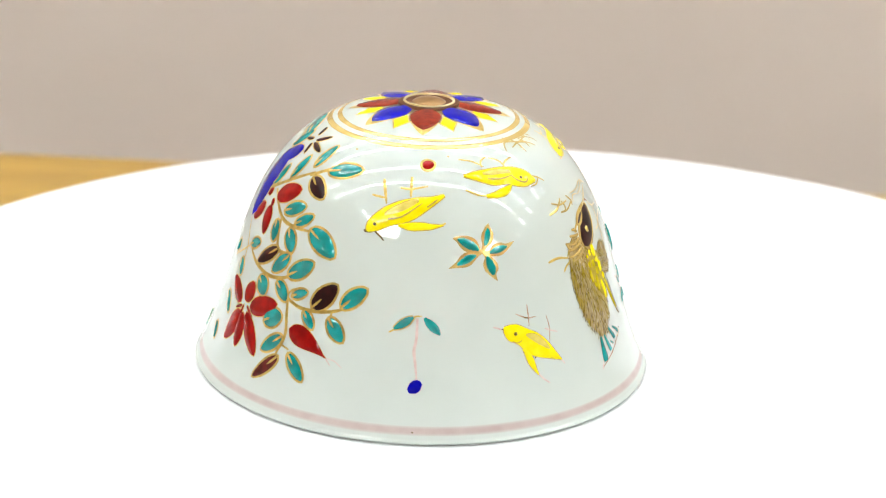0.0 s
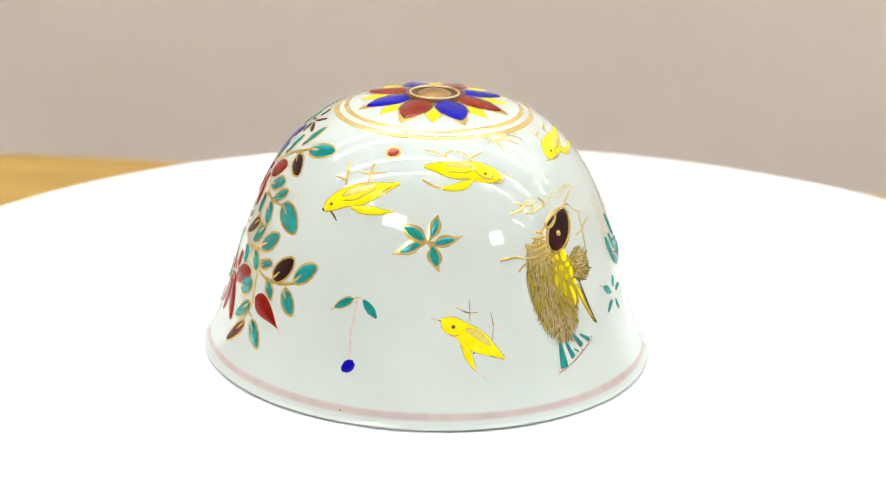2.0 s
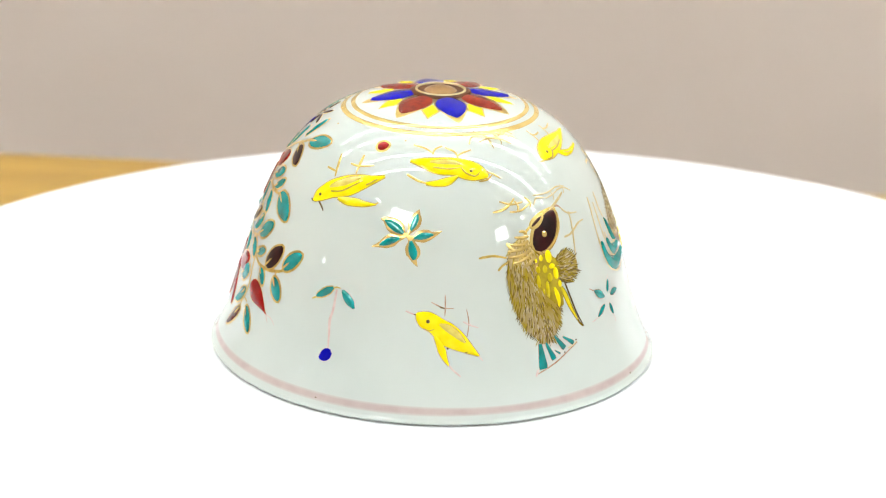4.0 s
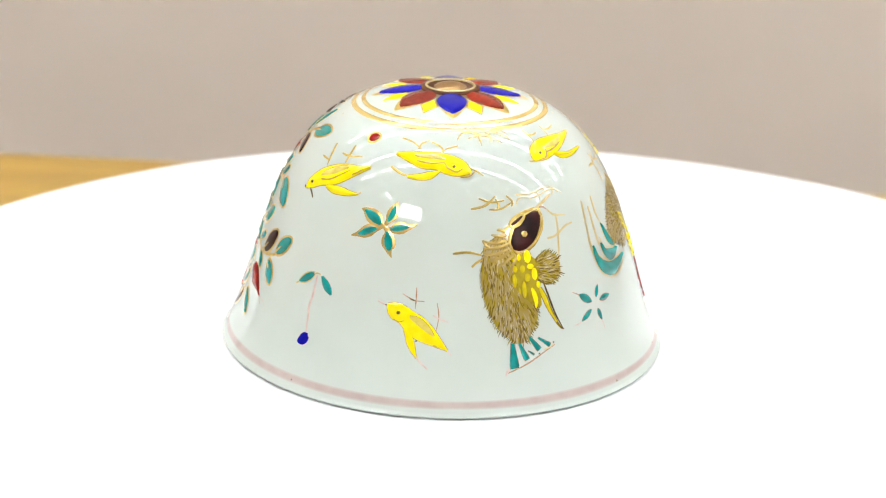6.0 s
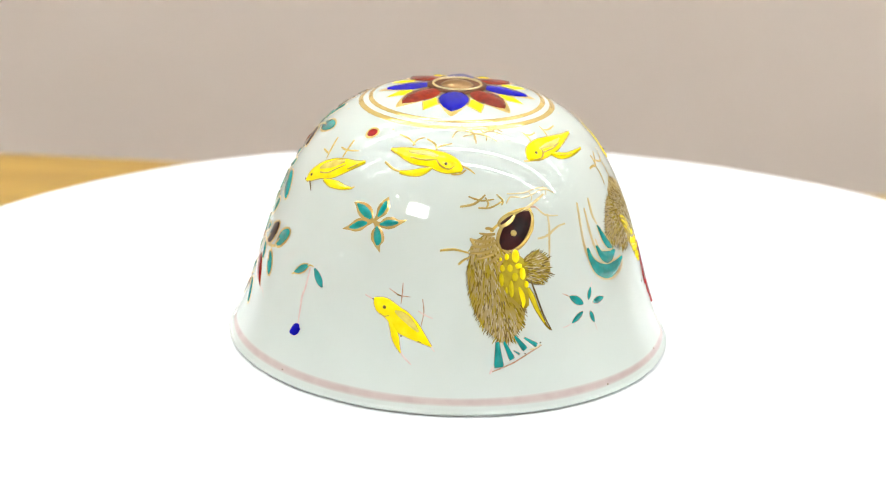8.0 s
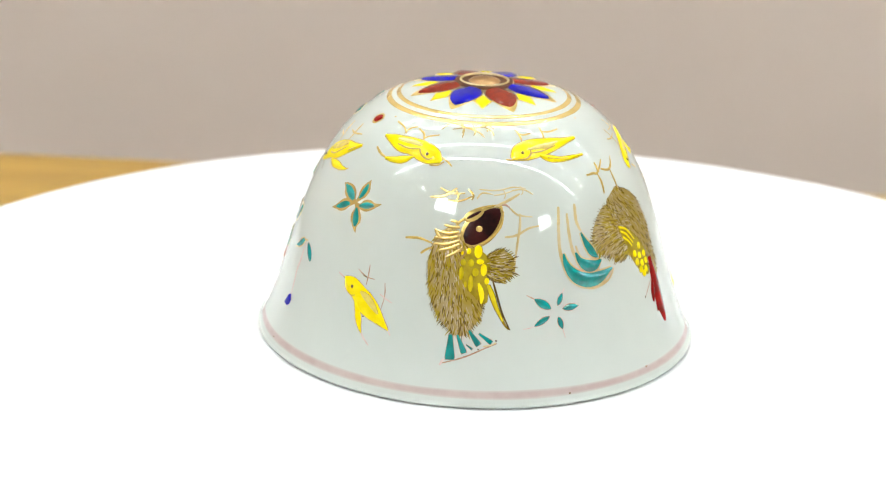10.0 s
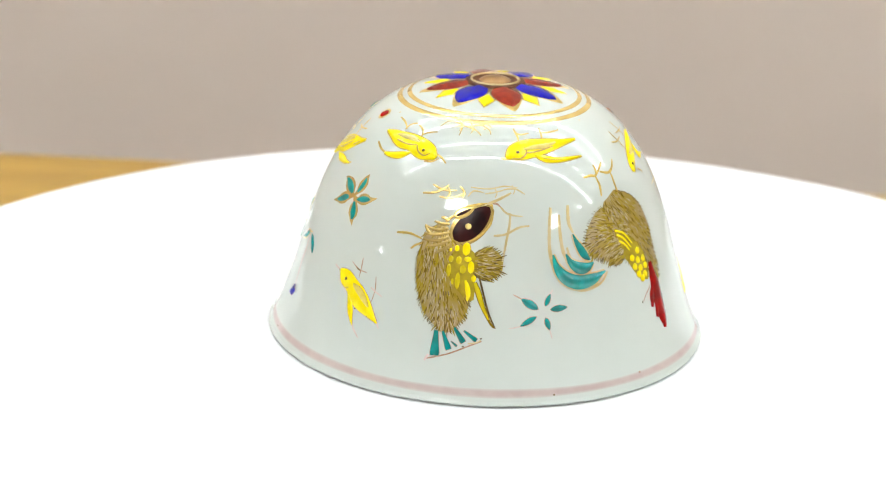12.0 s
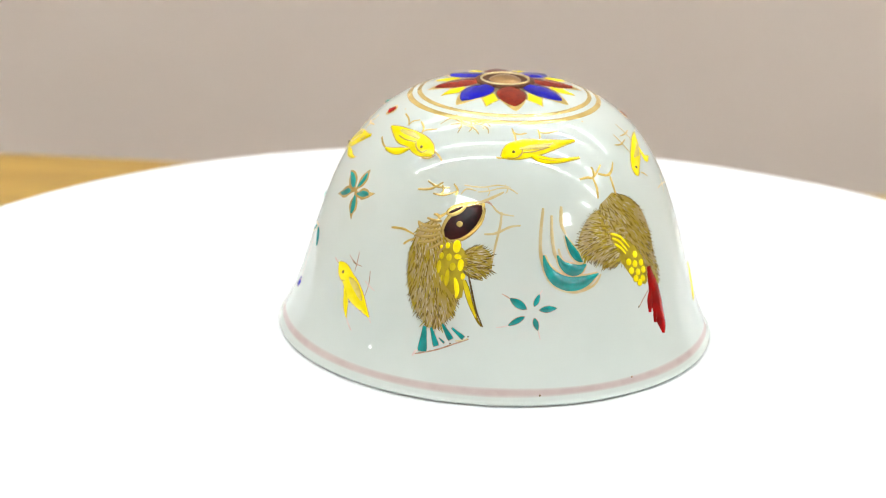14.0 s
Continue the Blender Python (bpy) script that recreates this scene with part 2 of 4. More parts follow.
cup = empty("porcelain_cup", "upturned white porcelain cup painted with enamel birds and flowers", "cup")
outer = [(float(r), float(z)) for r, z in zip(RAD[::3], HGT[::3])]
outer[0] = (0.0451, 0.0004)
outer[-1] = (0.0, float(HGT[-1]))
wall = 0.0019
inner = [(max(float(r) - wall, 0), max(float(z) - wall * 0.8, 0.0004)) for r, z in zip(RAD[::12], HGT[::12])]
inner[-1] = (0.0, 0.0498)
body = lathe(bmesh.new(), inner[::-1] + [(0.0438, 0.0), (0.0449, 0.0)] + outer, 160)
bmesh.ops.remove_doubles(body, verts=body.verts, dist=1e-6)
bmesh.ops.recalc_face_normals(body, faces=body.faces)
part("cup_body", body, PORCELAIN, cup, "glossy white porcelain shell")


def ring_on_cup(name, s, half, lift, mat, label):
    """A band painted round the cup at s mm from the rim."""
    bm = bmesh.new()
    rows = []
    thin = bm.verts.layers.float.new("thin")
    for off, up, bare in ((-1.0, 0.0, 1), (-0.75, lift, 0.45), (-0.4, lift, 0.05), (0, lift * 1.1, 0), (0.4, lift, 0.05), (0.75, lift, 0.45), (1.0, 0.0, 1)):
        rows.append([bm.verts.new(skin(k * 2.25, s + off * half * (1 + 0.06 * math.sin(k * math.pi / 16) + 0.04 * math.sin(k * math.pi * 7 / 80)), up)) for k in range(160)])
        for v in rows[-1]:
            v[thin] = bare
    for lo, hi in zip(rows, rows[1:]):
        for k in range(160):
            bm.faces.new((lo[k], lo[(k + 1) % 160], hi[(k + 1) % 160], hi[k]))
    return part(name, bm, mat, cup, label)


ring_on_cup("rim_band", 2.6, 0.92, 0.012, BAND, "pale rose painted band near the rim")
ring_on_cup("foot_ring", 56.6, 0.56, 0.03, PALE_GOLD, "thin gilded ring")
ring_on_cup("foot_ring", 58.7, 0.48, 0.03, PALE_GOLD, "thin gilded ring")

# ---- painted enamel: every motif is its gilded linework, the enamel pieces lie on it ----
LINES = {}


def motif(name, label):
    ob = new(name, bpy.data.meshes.new(name))
    ob.parent = cup
    tagged(ob, label)
    LINES[ob] = (bmesh.new(), [])
    return ob


def finish_motifs():
    for ob, (bm, mats) in LINES.items():
        bm.normal_update()
        bm.to_mesh(ob.data)
        bm.free()
        for m in mats:
            ob.data.materials.append(m)
        for f in ob.data.polygons:
            f.use_smooth = True


def slot(art, mat):
    mats = LINES[art][1]
    if mat not in mats:
        mats.append(mat)
    return mats.index(mat)


def sheet(bm, spine, halves, lift, base=0.0, index=0):
    """A domed ribbon on the cup: spine points (a, s) and the half width in mm at each."""
    rows = []
    n = len(spine)
    cross = ((-1, 0.0), (-0.8, 0.62), (-0.35, 0.95), (0.35, 0.95), (0.8, 0.62), (1, 0.0))
    if max(halves) > 1.4:
        cross = [(k / 9, 1.0 - (abs(k) / 9) ** 6) for k in range(-9, 10)]
    if lift > 0.09:
        cross = [(k / 7, 1 - (k / 7) ** 2) for k in range(-7, 8)]
    for i, ((a, s), w) in enumerate(zip(spine, halves)):
        a0, s0 = spine[max(i - 1, 0)]
        a1, s1 = spine[min(i + 1, n - 1)]
        du, dv = (a1 - a0) / width_at(s), s1 - s0
        m = math.hypot(du, dv) or 1
        pu, pv = -dv / m, du / m
        row = []
        for side, up in cross:
            row.append(bm.verts.new(skin(a + pu * side * w * width_at(s), s + pv * side * w, base + lift * up * min(1, w / 0.25))))
        rows.append(row)
    for lo, hi in zip(rows, rows[1:]):
        for k in range(len(cross) - 1):
            bm.faces.new((lo[k], hi[k], hi[k + 1], lo[k + 1])).material_index = index
    return bm


def spine_of(a0, s0, a1, s1, n, bow=0.0, grow=0.0):
    """n + 1 points from one end to the other, bowed sideways, and run on by grow mm at each end."""
    w = width_at((s0 + s1) / 2)
    du, dv = (a1 - a0) / w, s1 - s0
    m = math.hypot(du, dv) or 1
    out = []
    for i in range(n + 1):
        k = (i / n) * (1 + 2 * grow / m) - grow / m
        b = bow * math.sin(math.pi * min(max(k, 0), 1))
        out.append((a0 + (du * k - dv / m * b) * w, s0 + dv * k + du / m * b))
    return out


def almond(k, sharp=0.8):
    return max(math.sin(math.pi * min(max(k, 0), 1)), 0.0) ** sharp


def enamel(art, name, mat, a0, s0, a1, s1, w, shape, rim, rim_mat, lift=0.22, bow=0.0, n=16, rim_base=0.0, base=0.03):
    if rim:
        sheet(LINES[art][0], spine_of(a0, s0, a1, s1, n, bow, rim), [shape(i / n) * (w / 2 + rim) + 0.03 for i in range(n + 1)], 0.05, rim_base, slot(art, rim_mat))
    bm = sheet(bmesh.new(), spine_of(a0, s0, a1, s1, n, bow), [shape(i / n) * w / 2 + 0.01 for i in range(n + 1)], lift, base)
    return part(name, bm, mat, art)


def leaf(art, name, mat, a0, s0, a1, s1, w):
    """A pointed leaf with a broad gilded outline and a gilded rib that runs in from its base."""
    bow = random.uniform(-0.06, 0.06) * w
    enamel(art, name, mat, a0, s0, a1, s1, w * 0.84, lambda k: almond(k ** 0.92, 0.55), 0.43 if mat is TEAL else 0.16, GOLD if mat is TEAL else OCHRE, bow=bow)
    if w > 1.7 and mat is TEAL:
        ends = spine_of(a0, s0, a1, s1, 10, bow)
        sheet(LINES[art][0], ends[:5], [0.22, 0.24, 0.24, 0.2, 0.05], 0.06, 0.24, slot(art, GOLD))


def petal(art, name, mat, a0, s0, a1, s1, w):
    enamel(art, name, mat, a0, s0, a1, s1, w, (lambda k: almond(k ** 0.62, 0.8)) if name == "body" else (lambda k: almond(k ** 0.85, 0.55)), {"bud": 0.42, "dot": 0.42, "head": 0.6, "cap": 0.5, "body": 0.26}.get(name, 0.18),
           OCHRE if mat is YELLOW else (PALE_GOLD if name in ("head", "cap") else GOLD), lift=0.12 if name == "head" else 0.2, rim_base=0.11 if name == "cap" else 0.0)
    if name == "bud" and w > 2:
        sheet(LINES[art][0], spine_of(a0, s0, a1, s1, 10)[:5], [0.22, 0.24, 0.24, 0.2, 0.05], 0.06, 0.22, slot(art, GOLD))


def wedge(art, name, mat, a0, s0, a1, s1, w):
    """A tail feather, narrow at its root and cut off square at its end."""
    enamel(art, name, mat, a0, s0, a1, s1, w, lambda k: 0.35 + 0.65 * k if k < 0.93 else 0.85, 0.08, RUST, lift=0.15)


def drop(art, name, mat, a0, s0, a1, s1, w):
    enamel(art, name, mat, a0, s0, a1, s1, w, lambda k: almond(k ** 0.6, 1.1) if k < 0.95 else 0.05, 0.10, GOLD, bow=0.5, n=14)


def sliver(art, name, mat, a0, s0, a1, s1, w):
    enamel(art, name, mat, a0, s0, a1, s1, w, lambda k: almond(k ** 0.9, 0.8), 0.10, RUST)


def blob(art, name, mat, a, s, w, h):
    d = h / 2
    base = {"eye": 0.2, "scale": 0.07}.get(name, 0.02)
    enamel(art, name, mat, a, s - d, a, s + d, w, lambda k: math.sqrt(max(1 - (2 * k - 1) ** 2, 0)), 0.0 if w < 1.2 else 0.12,
           OCHRE if mat is YELLOW else (GOLD if mat is RED else mat), lift=0.10 if name == "speck" else 0.24, n=10, base=base)


def curve_through(points, steps=7):
    """A smooth curve through a few points (Catmull-Rom)."""
    p = [points[0], *points, points[-1]]
    out = []
    for i in range(1, len(p) - 2):
        for j in range(steps):
            t = j / steps
            out.append(tuple(0.5 * (2 * b + (c - a) * t + (2 * a - 5 * b + 4 * c - d) * t * t + (3 * b - a - 3 * c + d) * t**3)
                             for a, b, c, d in zip(p[i - 1], p[i], p[i + 1], p[i + 2])))
    return out + [points[-1]]


def stroke(art, mat, w, *points):
    """A painted line, thicker in its middle."""
    line = curve_through(points)
    n = len(line) - 1
    sheet(LINES[art][0], line, [w / 2 * (0.45 + 0.55 * math.sin(math.pi * min(0.15 + 0.8 * i / n, 1)) + random.uniform(-0.08, 0.08)) for i in range(n + 1)],
0.05 if mat in (OCHRE, YELLOW_LINE) else 0.03, 0.24 if mat in (OCHRE, YELLOW_LINE) else (0.1 if mat in (PALE_GOLD, UMBER) else 0.02), slot(art, mat))


def swept(path, steps=6):
    """A path of (a, s, width) as smooth spine points and half widths."""
    line = curve_through(path, steps)
    return [(a, v) for a, v, w in line], [max(w / 2, 0.02) for a, v, w in line]


def form(art, name, mat, rim, rim_mat, *path, lift=0.22):
    """An enamel piece along a path of (a, s, width), in a painted outline of that breadth."""
    spine, halves = swept(path)
    base = 0.21 if mat is STRAW else 0.03
    if rim:
        sheet(LINES[art][0], spine, [h + rim for h in halves], 0.05, base - 0.02, slot(art, rim_mat))
    return part(name, sheet(bmesh.new(), spine, halves, lift, base), mat, art)


def gilt(art, mat, *path):
    """Flat gilding along a path of (a, s, width)."""
    spine, halves = swept(path)
    sheet(LINES[art][0], spine, halves, 0.05, 0.0, slot(art, mat))


def feathers(art, mat, count, turn, *path):
    """A feathered body along a path of (a, s, width): a thin wash under short gilded barbs, with dark tips along its sides."""
    spine, halves = swept(path, 8)
    bm = LINES[art][0]
    sheet(bm, spine, [h * 0.98 for h in halves], 0.03, 0.0, slot(art, FEATHER_BED))
    rng = random.Random(count + len(spine))
    gold, wash, umber, pale = slot(art, mat), slot(art, OLIVE), slot(art, UMBER), slot(art, BUFF)

    def barb(i, side, fan, size, half, index, up):
        """A barb that starts at the spine point i, that share of the half width to one side."""
        a, v = spine[i]
        (a0, v0), (a1, v1) = spine[max(i - 1, 0)], spine[min(i + 1, len(spine) - 1)]
        scale = width_at(v)
        du, dv = (a1 - a0) / scale, v1 - v0
        m = math.hypot(du, dv) or 1
        du, dv = du / m, dv / m
        u, w = -dv * side * halves[i], du * side * halves[i]
        eu, ev = du * math.cos(fan) - dv * math.sin(fan), dv * math.cos(fan) + du * math.sin(fan)
        line = [(a + (u + eu * size * q) * scale, v + w + ev * size * q) for q in (0, 0.35, 0.75, 1)]
        sheet(bm, line, [half * 0.7, half, half * 0.8, 0.02], 0.05, up, index)

    steps = list(range(len(spine) - 2))
    for i in rng.choices(steps, [halves[k] for k in steps], k=count):
        side = rng.uniform(-0.93, 0.93)
        barb(i, side, turn + side * 0.55 + rng.uniform(-0.15, 0.15), rng.uniform(0.7, 1.7), rng.uniform(0.07, 0.13),
             umber if rng.random() < (0.08 if i < len(spine) * 0.55 else 0.28) else (wash if rng.random() < 0.4 else gold), 0.03 + rng.uniform(0, 0.03))
    for i in rng.choices(steps, [halves[k] for k in steps], k=count // 2):
        side = rng.uniform(-0.75, 0.75)
        barb(i, side, turn + side * 0.55 + rng.uniform(-0.15, 0.15), rng.uniform(0.6, 1.3), rng.uniform(0.045, 0.075), pale, 0.06)
    for i in steps[1:]:
        for side in (-1, 1):
            barb(i, side * rng.uniform(0.93, 0.99), turn + side * rng.uniform(0.6, 0.95), rng.uniform(0.5, 0.85), rng.uniform(0.065, 0.09),
                 umber if rng.random() < 0.75 else gold, 0.03)


# crown: eight large petals, red and blue by turns, eight yellow ones between them, and a gilded boss
CROWN_TURN = 85.6
crown = motif("crown_rosette", "red, blue and yellow enamel rosette outlined in gold round the boss")
CROWN_TOP = 76.3
for k in range(8):
    a = CROWN_TURN + 45 * k
    petal_mat, name = (BRICK, "red_petal") if k % 2 == 0 else (BLUE, "blue_petal")


    def big(q):
        return almond(0.16 + 0.84 * q, 0.72)


    sheet(LINES[crown][0], spine_of(a, CROWN_TOP - 11, a, CROWN_TOP - 16.1, 10), [3.0 * (1 - q / 10) ** 0.75 + 0.04 for q in range(11)], 0.04, 0.0, slot(crown, GOLD))
    sheet(LINES[crown][0], spine_of(a, CROWN_TOP - 5.5, a, CROWN_TOP - 11.5, 10), [big(q * 0.06) * 2.9 + 0.30 for q in range(11)], 0.06, 0.01, slot(crown, UMBER))
    enamel(crown, name, petal_mat, a, CROWN_TOP - 6.0, a, CROWN_TOP - 14.4, 5.9, big, 0.30, GOLD, lift=0.34)
    enamel(crown, "yellow_petal", YELLOW, a + 22.5, CROWN_TOP - 9.6, a + 22.5, CROWN_TOP - 14.7, 3.3, lambda q: max(0.0, 1 - abs(2 * q - 0.9) / 1.1) * 0.95, 0.36, GOLD, lift=0.2)

HEAD = float(HGT[-1])


def turned(name, outline, mat, label):
    part(name, lathe(bmesh.new(), [(r / 1000, HEAD + z / 1000) for r, z in outline], 64), mat, cup, label)


turned("boss_collar", [(6.1, -0.5), (6.0, 0.0), (5.6, 0.2), (5.0, 0.22), (4.2, 0.1), (3.2, 0.05), (2.4, 0.1)], UMBER_GLAZE, "dark brown glazed collar")
turned("boss_ring", [(5.05, 0.15), (4.98, 0.42), (4.8, 0.5), (4.62, 0.42), (4.55, 0.1)], FADED, "worn gilded ring")
turned("boss", [(3.3, 0.0), (3.0, 0.25), (2.4, 0.55), (1.6, 0.8), (0.8, 0.92), (0, 0.96)], BRONZE, "glazed bronze-brown boss")

art = motif("flower_spray", "teal-leaved flowering spray painted in gold-outlined enamel")
leaf(art, "leaf", TEAL, 46.1, 47.5, 61.4, 49.4, 3.51)
leaf(art, "leaf", TEAL, 37.1, 47.4, 40.4, 53.1, 2.17)
leaf(art, "leaf", TEAL, 27.9, 43.5, 30.1, 49, 2.17)
leaf(art, "leaf", TEAL, 19.2, 40.5, 21.5, 45.4, 2.17)
leaf(art, "leaf", TEAL, 9.9, 51.8, -11.7, 55.4, 4.11)
leaf(art, "leaf", TEAL, 7.8, 47.9, 10.6, 53.1, 3.63)
leaf(art, "leaf", TEAL, 34.8, 37.4, 44.1, 39.7, 3.02)
leaf(art, "leaf", TEAL, 42.3, 36, 49.0, 38.5, 2.30)
leaf(art, "leaf", TEAL, 33.1, 35.3, 34.7, 31.3, 2.67)
leaf(art, "leaf", TEAL, 40.7, 34.8, 44.8, 30.8, 3.15)
leaf(art, "leaf", TEAL, 49.7, 36, 61.0, 32.1, 4.48)
leaf(art, "leaf", TEAL, 44.5, 30.2, 38.7, 26.2, 3.15)
leaf(art, "leaf", TEAL, 45.9, 26.6, 54.4, 30.2, 3.63)
leaf(art, "leaf", TEAL, 22.5, 28.3, 28.1, 29.8, 2.27)
leaf(art, "leaf", TEAL, 12, 27, 11.5, 24.6, 2.42)
leaf(art, "leaf", TEAL, 19.4, 24.8, 21.7, 21.8, 2.42)
leaf(art, "leaf", TEAL, 33.8, 24.2, 37.8, 21.2, 3.93)
leaf(art, "leaf", TEAL, 42.2, 24.8, 47.4, 21.9, 2.90)
leaf(art, "leaf", TEAL, 49.3, 23.2, 54.4, 24.7, 1.94)
leaf(art, "leaf", TEAL, 66.2, 23.4, 73.1, 27.4, 3.38)
leaf(art, "leaf", TEAL, 62.9, 21.1, 67.8, 17.2, 3.15)
leaf(art, "leaf", TEAL, 54.5, 21.2, 58.2, 18.4, 2.17)
leaf(art, "leaf", TEAL, 40.5, 16.8, 47.1, 18.9, 4.23)
leaf(art, "leaf", TEAL, 48.7, 15.4, 42.2, 11.6, 2.90)
leaf(art, "leaf", TEAL, 52.1, 12.7, 57.9, 8.5, 2.78)
leaf(art, "leaf", TEAL, 16.4, 17.4, 20.7, 13.8, 2.27)
leaf(art, "leaf", TEAL, 14, 10.1, 16.5, 7.2, 2.27)
leaf(art, "leaf", TEAL, 357.7, 8, 355.4, 3.2, 1.97)
petal(art, "petal", RED, 27.2, 17.5, 18.1, 20.9, 3.10)
petal(art, "petal", RED, 29.3, 18.3, 32.1, 22.5, 3.50)
petal(art, "petal", RED, 32.6, 17.7, 44.4, 20.7, 3.80)
petal(art, "petal", RED, 28.6, 16.1, 23.1, 9.2, 4.00)
petal(art, "petal", RED, 29.8, 16.1, 30.6, 9.3, 3.40)
petal(art, "petal", RED, 31.6, 16.5, 40.2, 9.7, 3.40)
petal(art, "stamen", RED, 29.3, 17.5, 28.5, 15, 0.60)
petal(art, "stamen", RED, 31, 17.6, 35.0, 16.2, 0.60)
petal(art, "stamen", RED, 28.4, 17.1, 24.7, 15.9, 0.60)
petal(art, "petal", RED, 25.9, 39.2, 38.3, 42.4, 3.90)
petal(art, "petal", RED, 24.9, 36.9, 28.1, 31.4, 3.12)
petal(art, "petal", RED, 20.9, 36.6, 16.0, 32.5, 3.12)
petal(art, "petal", RED, 19.6, 38.2, 20.9, 39.8, 1.56)
petal(art, "petal", RED, 24.9, 38.3, 26.3, 36.7, 1.04)
petal(art, "flower_bell", BLUE, 20.4, 49.2, 7.7, 44.7, 3.80)
petal(art, "flower_bell", BLUE, 11.4, 48, 13.2, 32.4, 6.60)
petal(art, "bud", DARK, 40.3, 45.4, 50.0, 42.2, 3.00)
petal(art, "bud", DARK, 38.6, 30.5, 30.0, 26.4, 2.50)
petal(art, "bud", DARK, 57, 22.2, 63.9, 27.2, 3.50)
petal(art, "bud", BROWN, 48.8, 11.5, 41.7, 6.2, 2.20)
petal(art, "petal", DARK, 19.6, 53.1, 17.2, 55.4, 0.90)
petal(art, "petal", DARK, 22.8, 52, 30.8, 54.4, 1.00)
petal(art, "petal", DARK, 23.5, 51.5, 33.3, 50.4, 1.10)
petal(art, "petal", DARK, 22, 51.1, 24.0, 48.6, 0.80)
petal(art, "petal", DARK, 19.2, 51.9, 13.6, 51.2, 0.90)
drop(art, "bud", RED, 50.6, 17.2, 63.7, 13.7, 3.90)
stroke(art, GOLD, .75, (23.6, 40.2), (34.6, 36.2), (41.9, 35.4), (50, 35.6))
stroke(art, GOLD, .75, (34.6, 36.2), (38.2, 30.6), (44.5, 30.5), (45.2, 31.8))
stroke(art, GOLD, .75, (23.9, 27.7), (29.5, 26), (37.2, 25.1), (43.7, 25.7), (48.9, 27.3))
stroke(art, GOLD, .45, (11.8, 23.8), (20.6, 27.3), (22.9, 28.7))
stroke(art, GOLD, .42, (14, 32.2), (20.2, 27.5), (20.8, 23.5))
stroke(art, GOLD, .75, (47.6, 23.4), (48.8, 19.3), (49.7, 15.7), (47.8, 11.8))
stroke(art, GOLD, .75, (47.7, 22.6), (52.6, 21.6), (58.4, 21.7), (63.8, 22.4), (68.8, 23.7))
stroke(art, GOLD, .4, (47.7, 22.6), (46.1, 23.7), (44.1, 25))
stroke(art, GOLD, .4, (47.7, 23.2), (49.2, 24.4), (54.2, 25.2))
stroke(art, GOLD, .75, (38, 45.5), (46.1, 47.9), (53.2, 48.9))
stroke(art, GOLD, .75, (17.2, 39.1), (29.9, 43.4), (39.8, 46.5))
stroke(art, GOLD, .4, (63.8, 22.4), (63.1, 21), (63.4, 18.4), (67.5, 17))
stroke(art, GOLD, .42, (49.4, 13.8), (52, 13.4))
stroke(art, GOLD, .4, (353.6, 55.8), (19.4, 53.2), (25.1, 48.5))
stroke(art, PINK, .2, (63.7, 13.7), (66.3, 13.5), (68.6, 12.5))
stroke(art, PINK, .2, (63.7, 13.7), (65.4, 12.4))
art = motif("yellow_bird", "yellow enamel bird with thin gold legs")
form(art, "tail", YELLOW, 0.16, OCHRE, (80.5, 39.7, 0.43), (84.5, 39.6, 1.40), (88.3, 39.7, 1.41), (91.7, 39.7, 0.9), (95.6, 40, 0.1))
stroke(art, GOLD, 0.5, (89.9, 39.6), (93.9, 39.7), (96.4, 40.4))
form(art, "body", YELLOW, 0.2, OCHRE, (70.5, 37.9, 0.70), (71.6, 39, 2.40), (74, 40.2, 3.17), (77.3, 41.4, 3.75), (82.5, 42.5, 4.14), (87.6, 43.7, 3.06), (91.8, 44.6, 1.66), (96.4, 45.7, 0.36))
form(art, "wing", STRAW, 0.14, OCHRE, (75.4, 41.3, 0.37), (77.6, 42, 1.23), (81.6, 43.1, 1.70), (84.6, 44, 1.22), (86.8, 44.6, 0.36), lift=0.1)
stroke(art, OCHRE, 0.33, (76.7, 40.6), (81.1, 41.2), (85.2, 42.8), (88.2, 44))
stroke(art, OCHRE, 0.33, (90, 43.3), (91.8, 44), (93.7, 44.8))
blob(art, "eye", UMBER, 72.5, 39.4, 0.65, 0.6)
stroke(art, UMBER, 0.4, (72.9, 38.1), (74.8, 37.4), (76.3, 36.6))
stroke(art, UMBER, 0.35, (71.5, 37.9), (69.9, 37.9), (69.1, 38.2))
stroke(art, GOLD, 0.55, (72.1, 48.3), (73.6, 46.1), (75.2, 43.5))
stroke(art, GOLD, 0.45, (69.1, 44.9), (72.6, 44.7), (74.5, 44.6))
stroke(art, GOLD, 0.55, (83.4, 49.3), (83.6, 47.1), (83.8, 45.1))
stroke(art, GOLD, 0.45, (79.3, 46.9), (83.6, 46.8), (90.1, 47.5))
art = motif("yellow_bird", "yellow enamel bird with thin gold legs")
stroke(art, GOLD, 0.5, (104.9, 46.7), (109.3, 45.6), (113.5, 45.1))
form(art, "tail", YELLOW, 0.16, OCHRE, (112.7, 45.1, 0.49), (116.7, 45.2, 1.13), (121.1, 45.7, 1.45), (125.2, 46.8, 0.2))
form(art, "body", YELLOW, 0.2, OCHRE, (105.1, 49.6, 0.38), (111.1, 49.4, 2.11), (117.8, 48.9, 3.51), (124.2, 48.8, 3.64), (129.9, 48, 4.03), (134.1, 47.3, 3.14), (137.4, 46.5, 0.67))
form(art, "wing", STRAW, 0.14, OCHRE, (113.7, 49.6, 0.41), (117.7, 49.6, 1.07), (122.7, 49.6, 1.14), (127, 49.2, 0.35), lift=0.1)
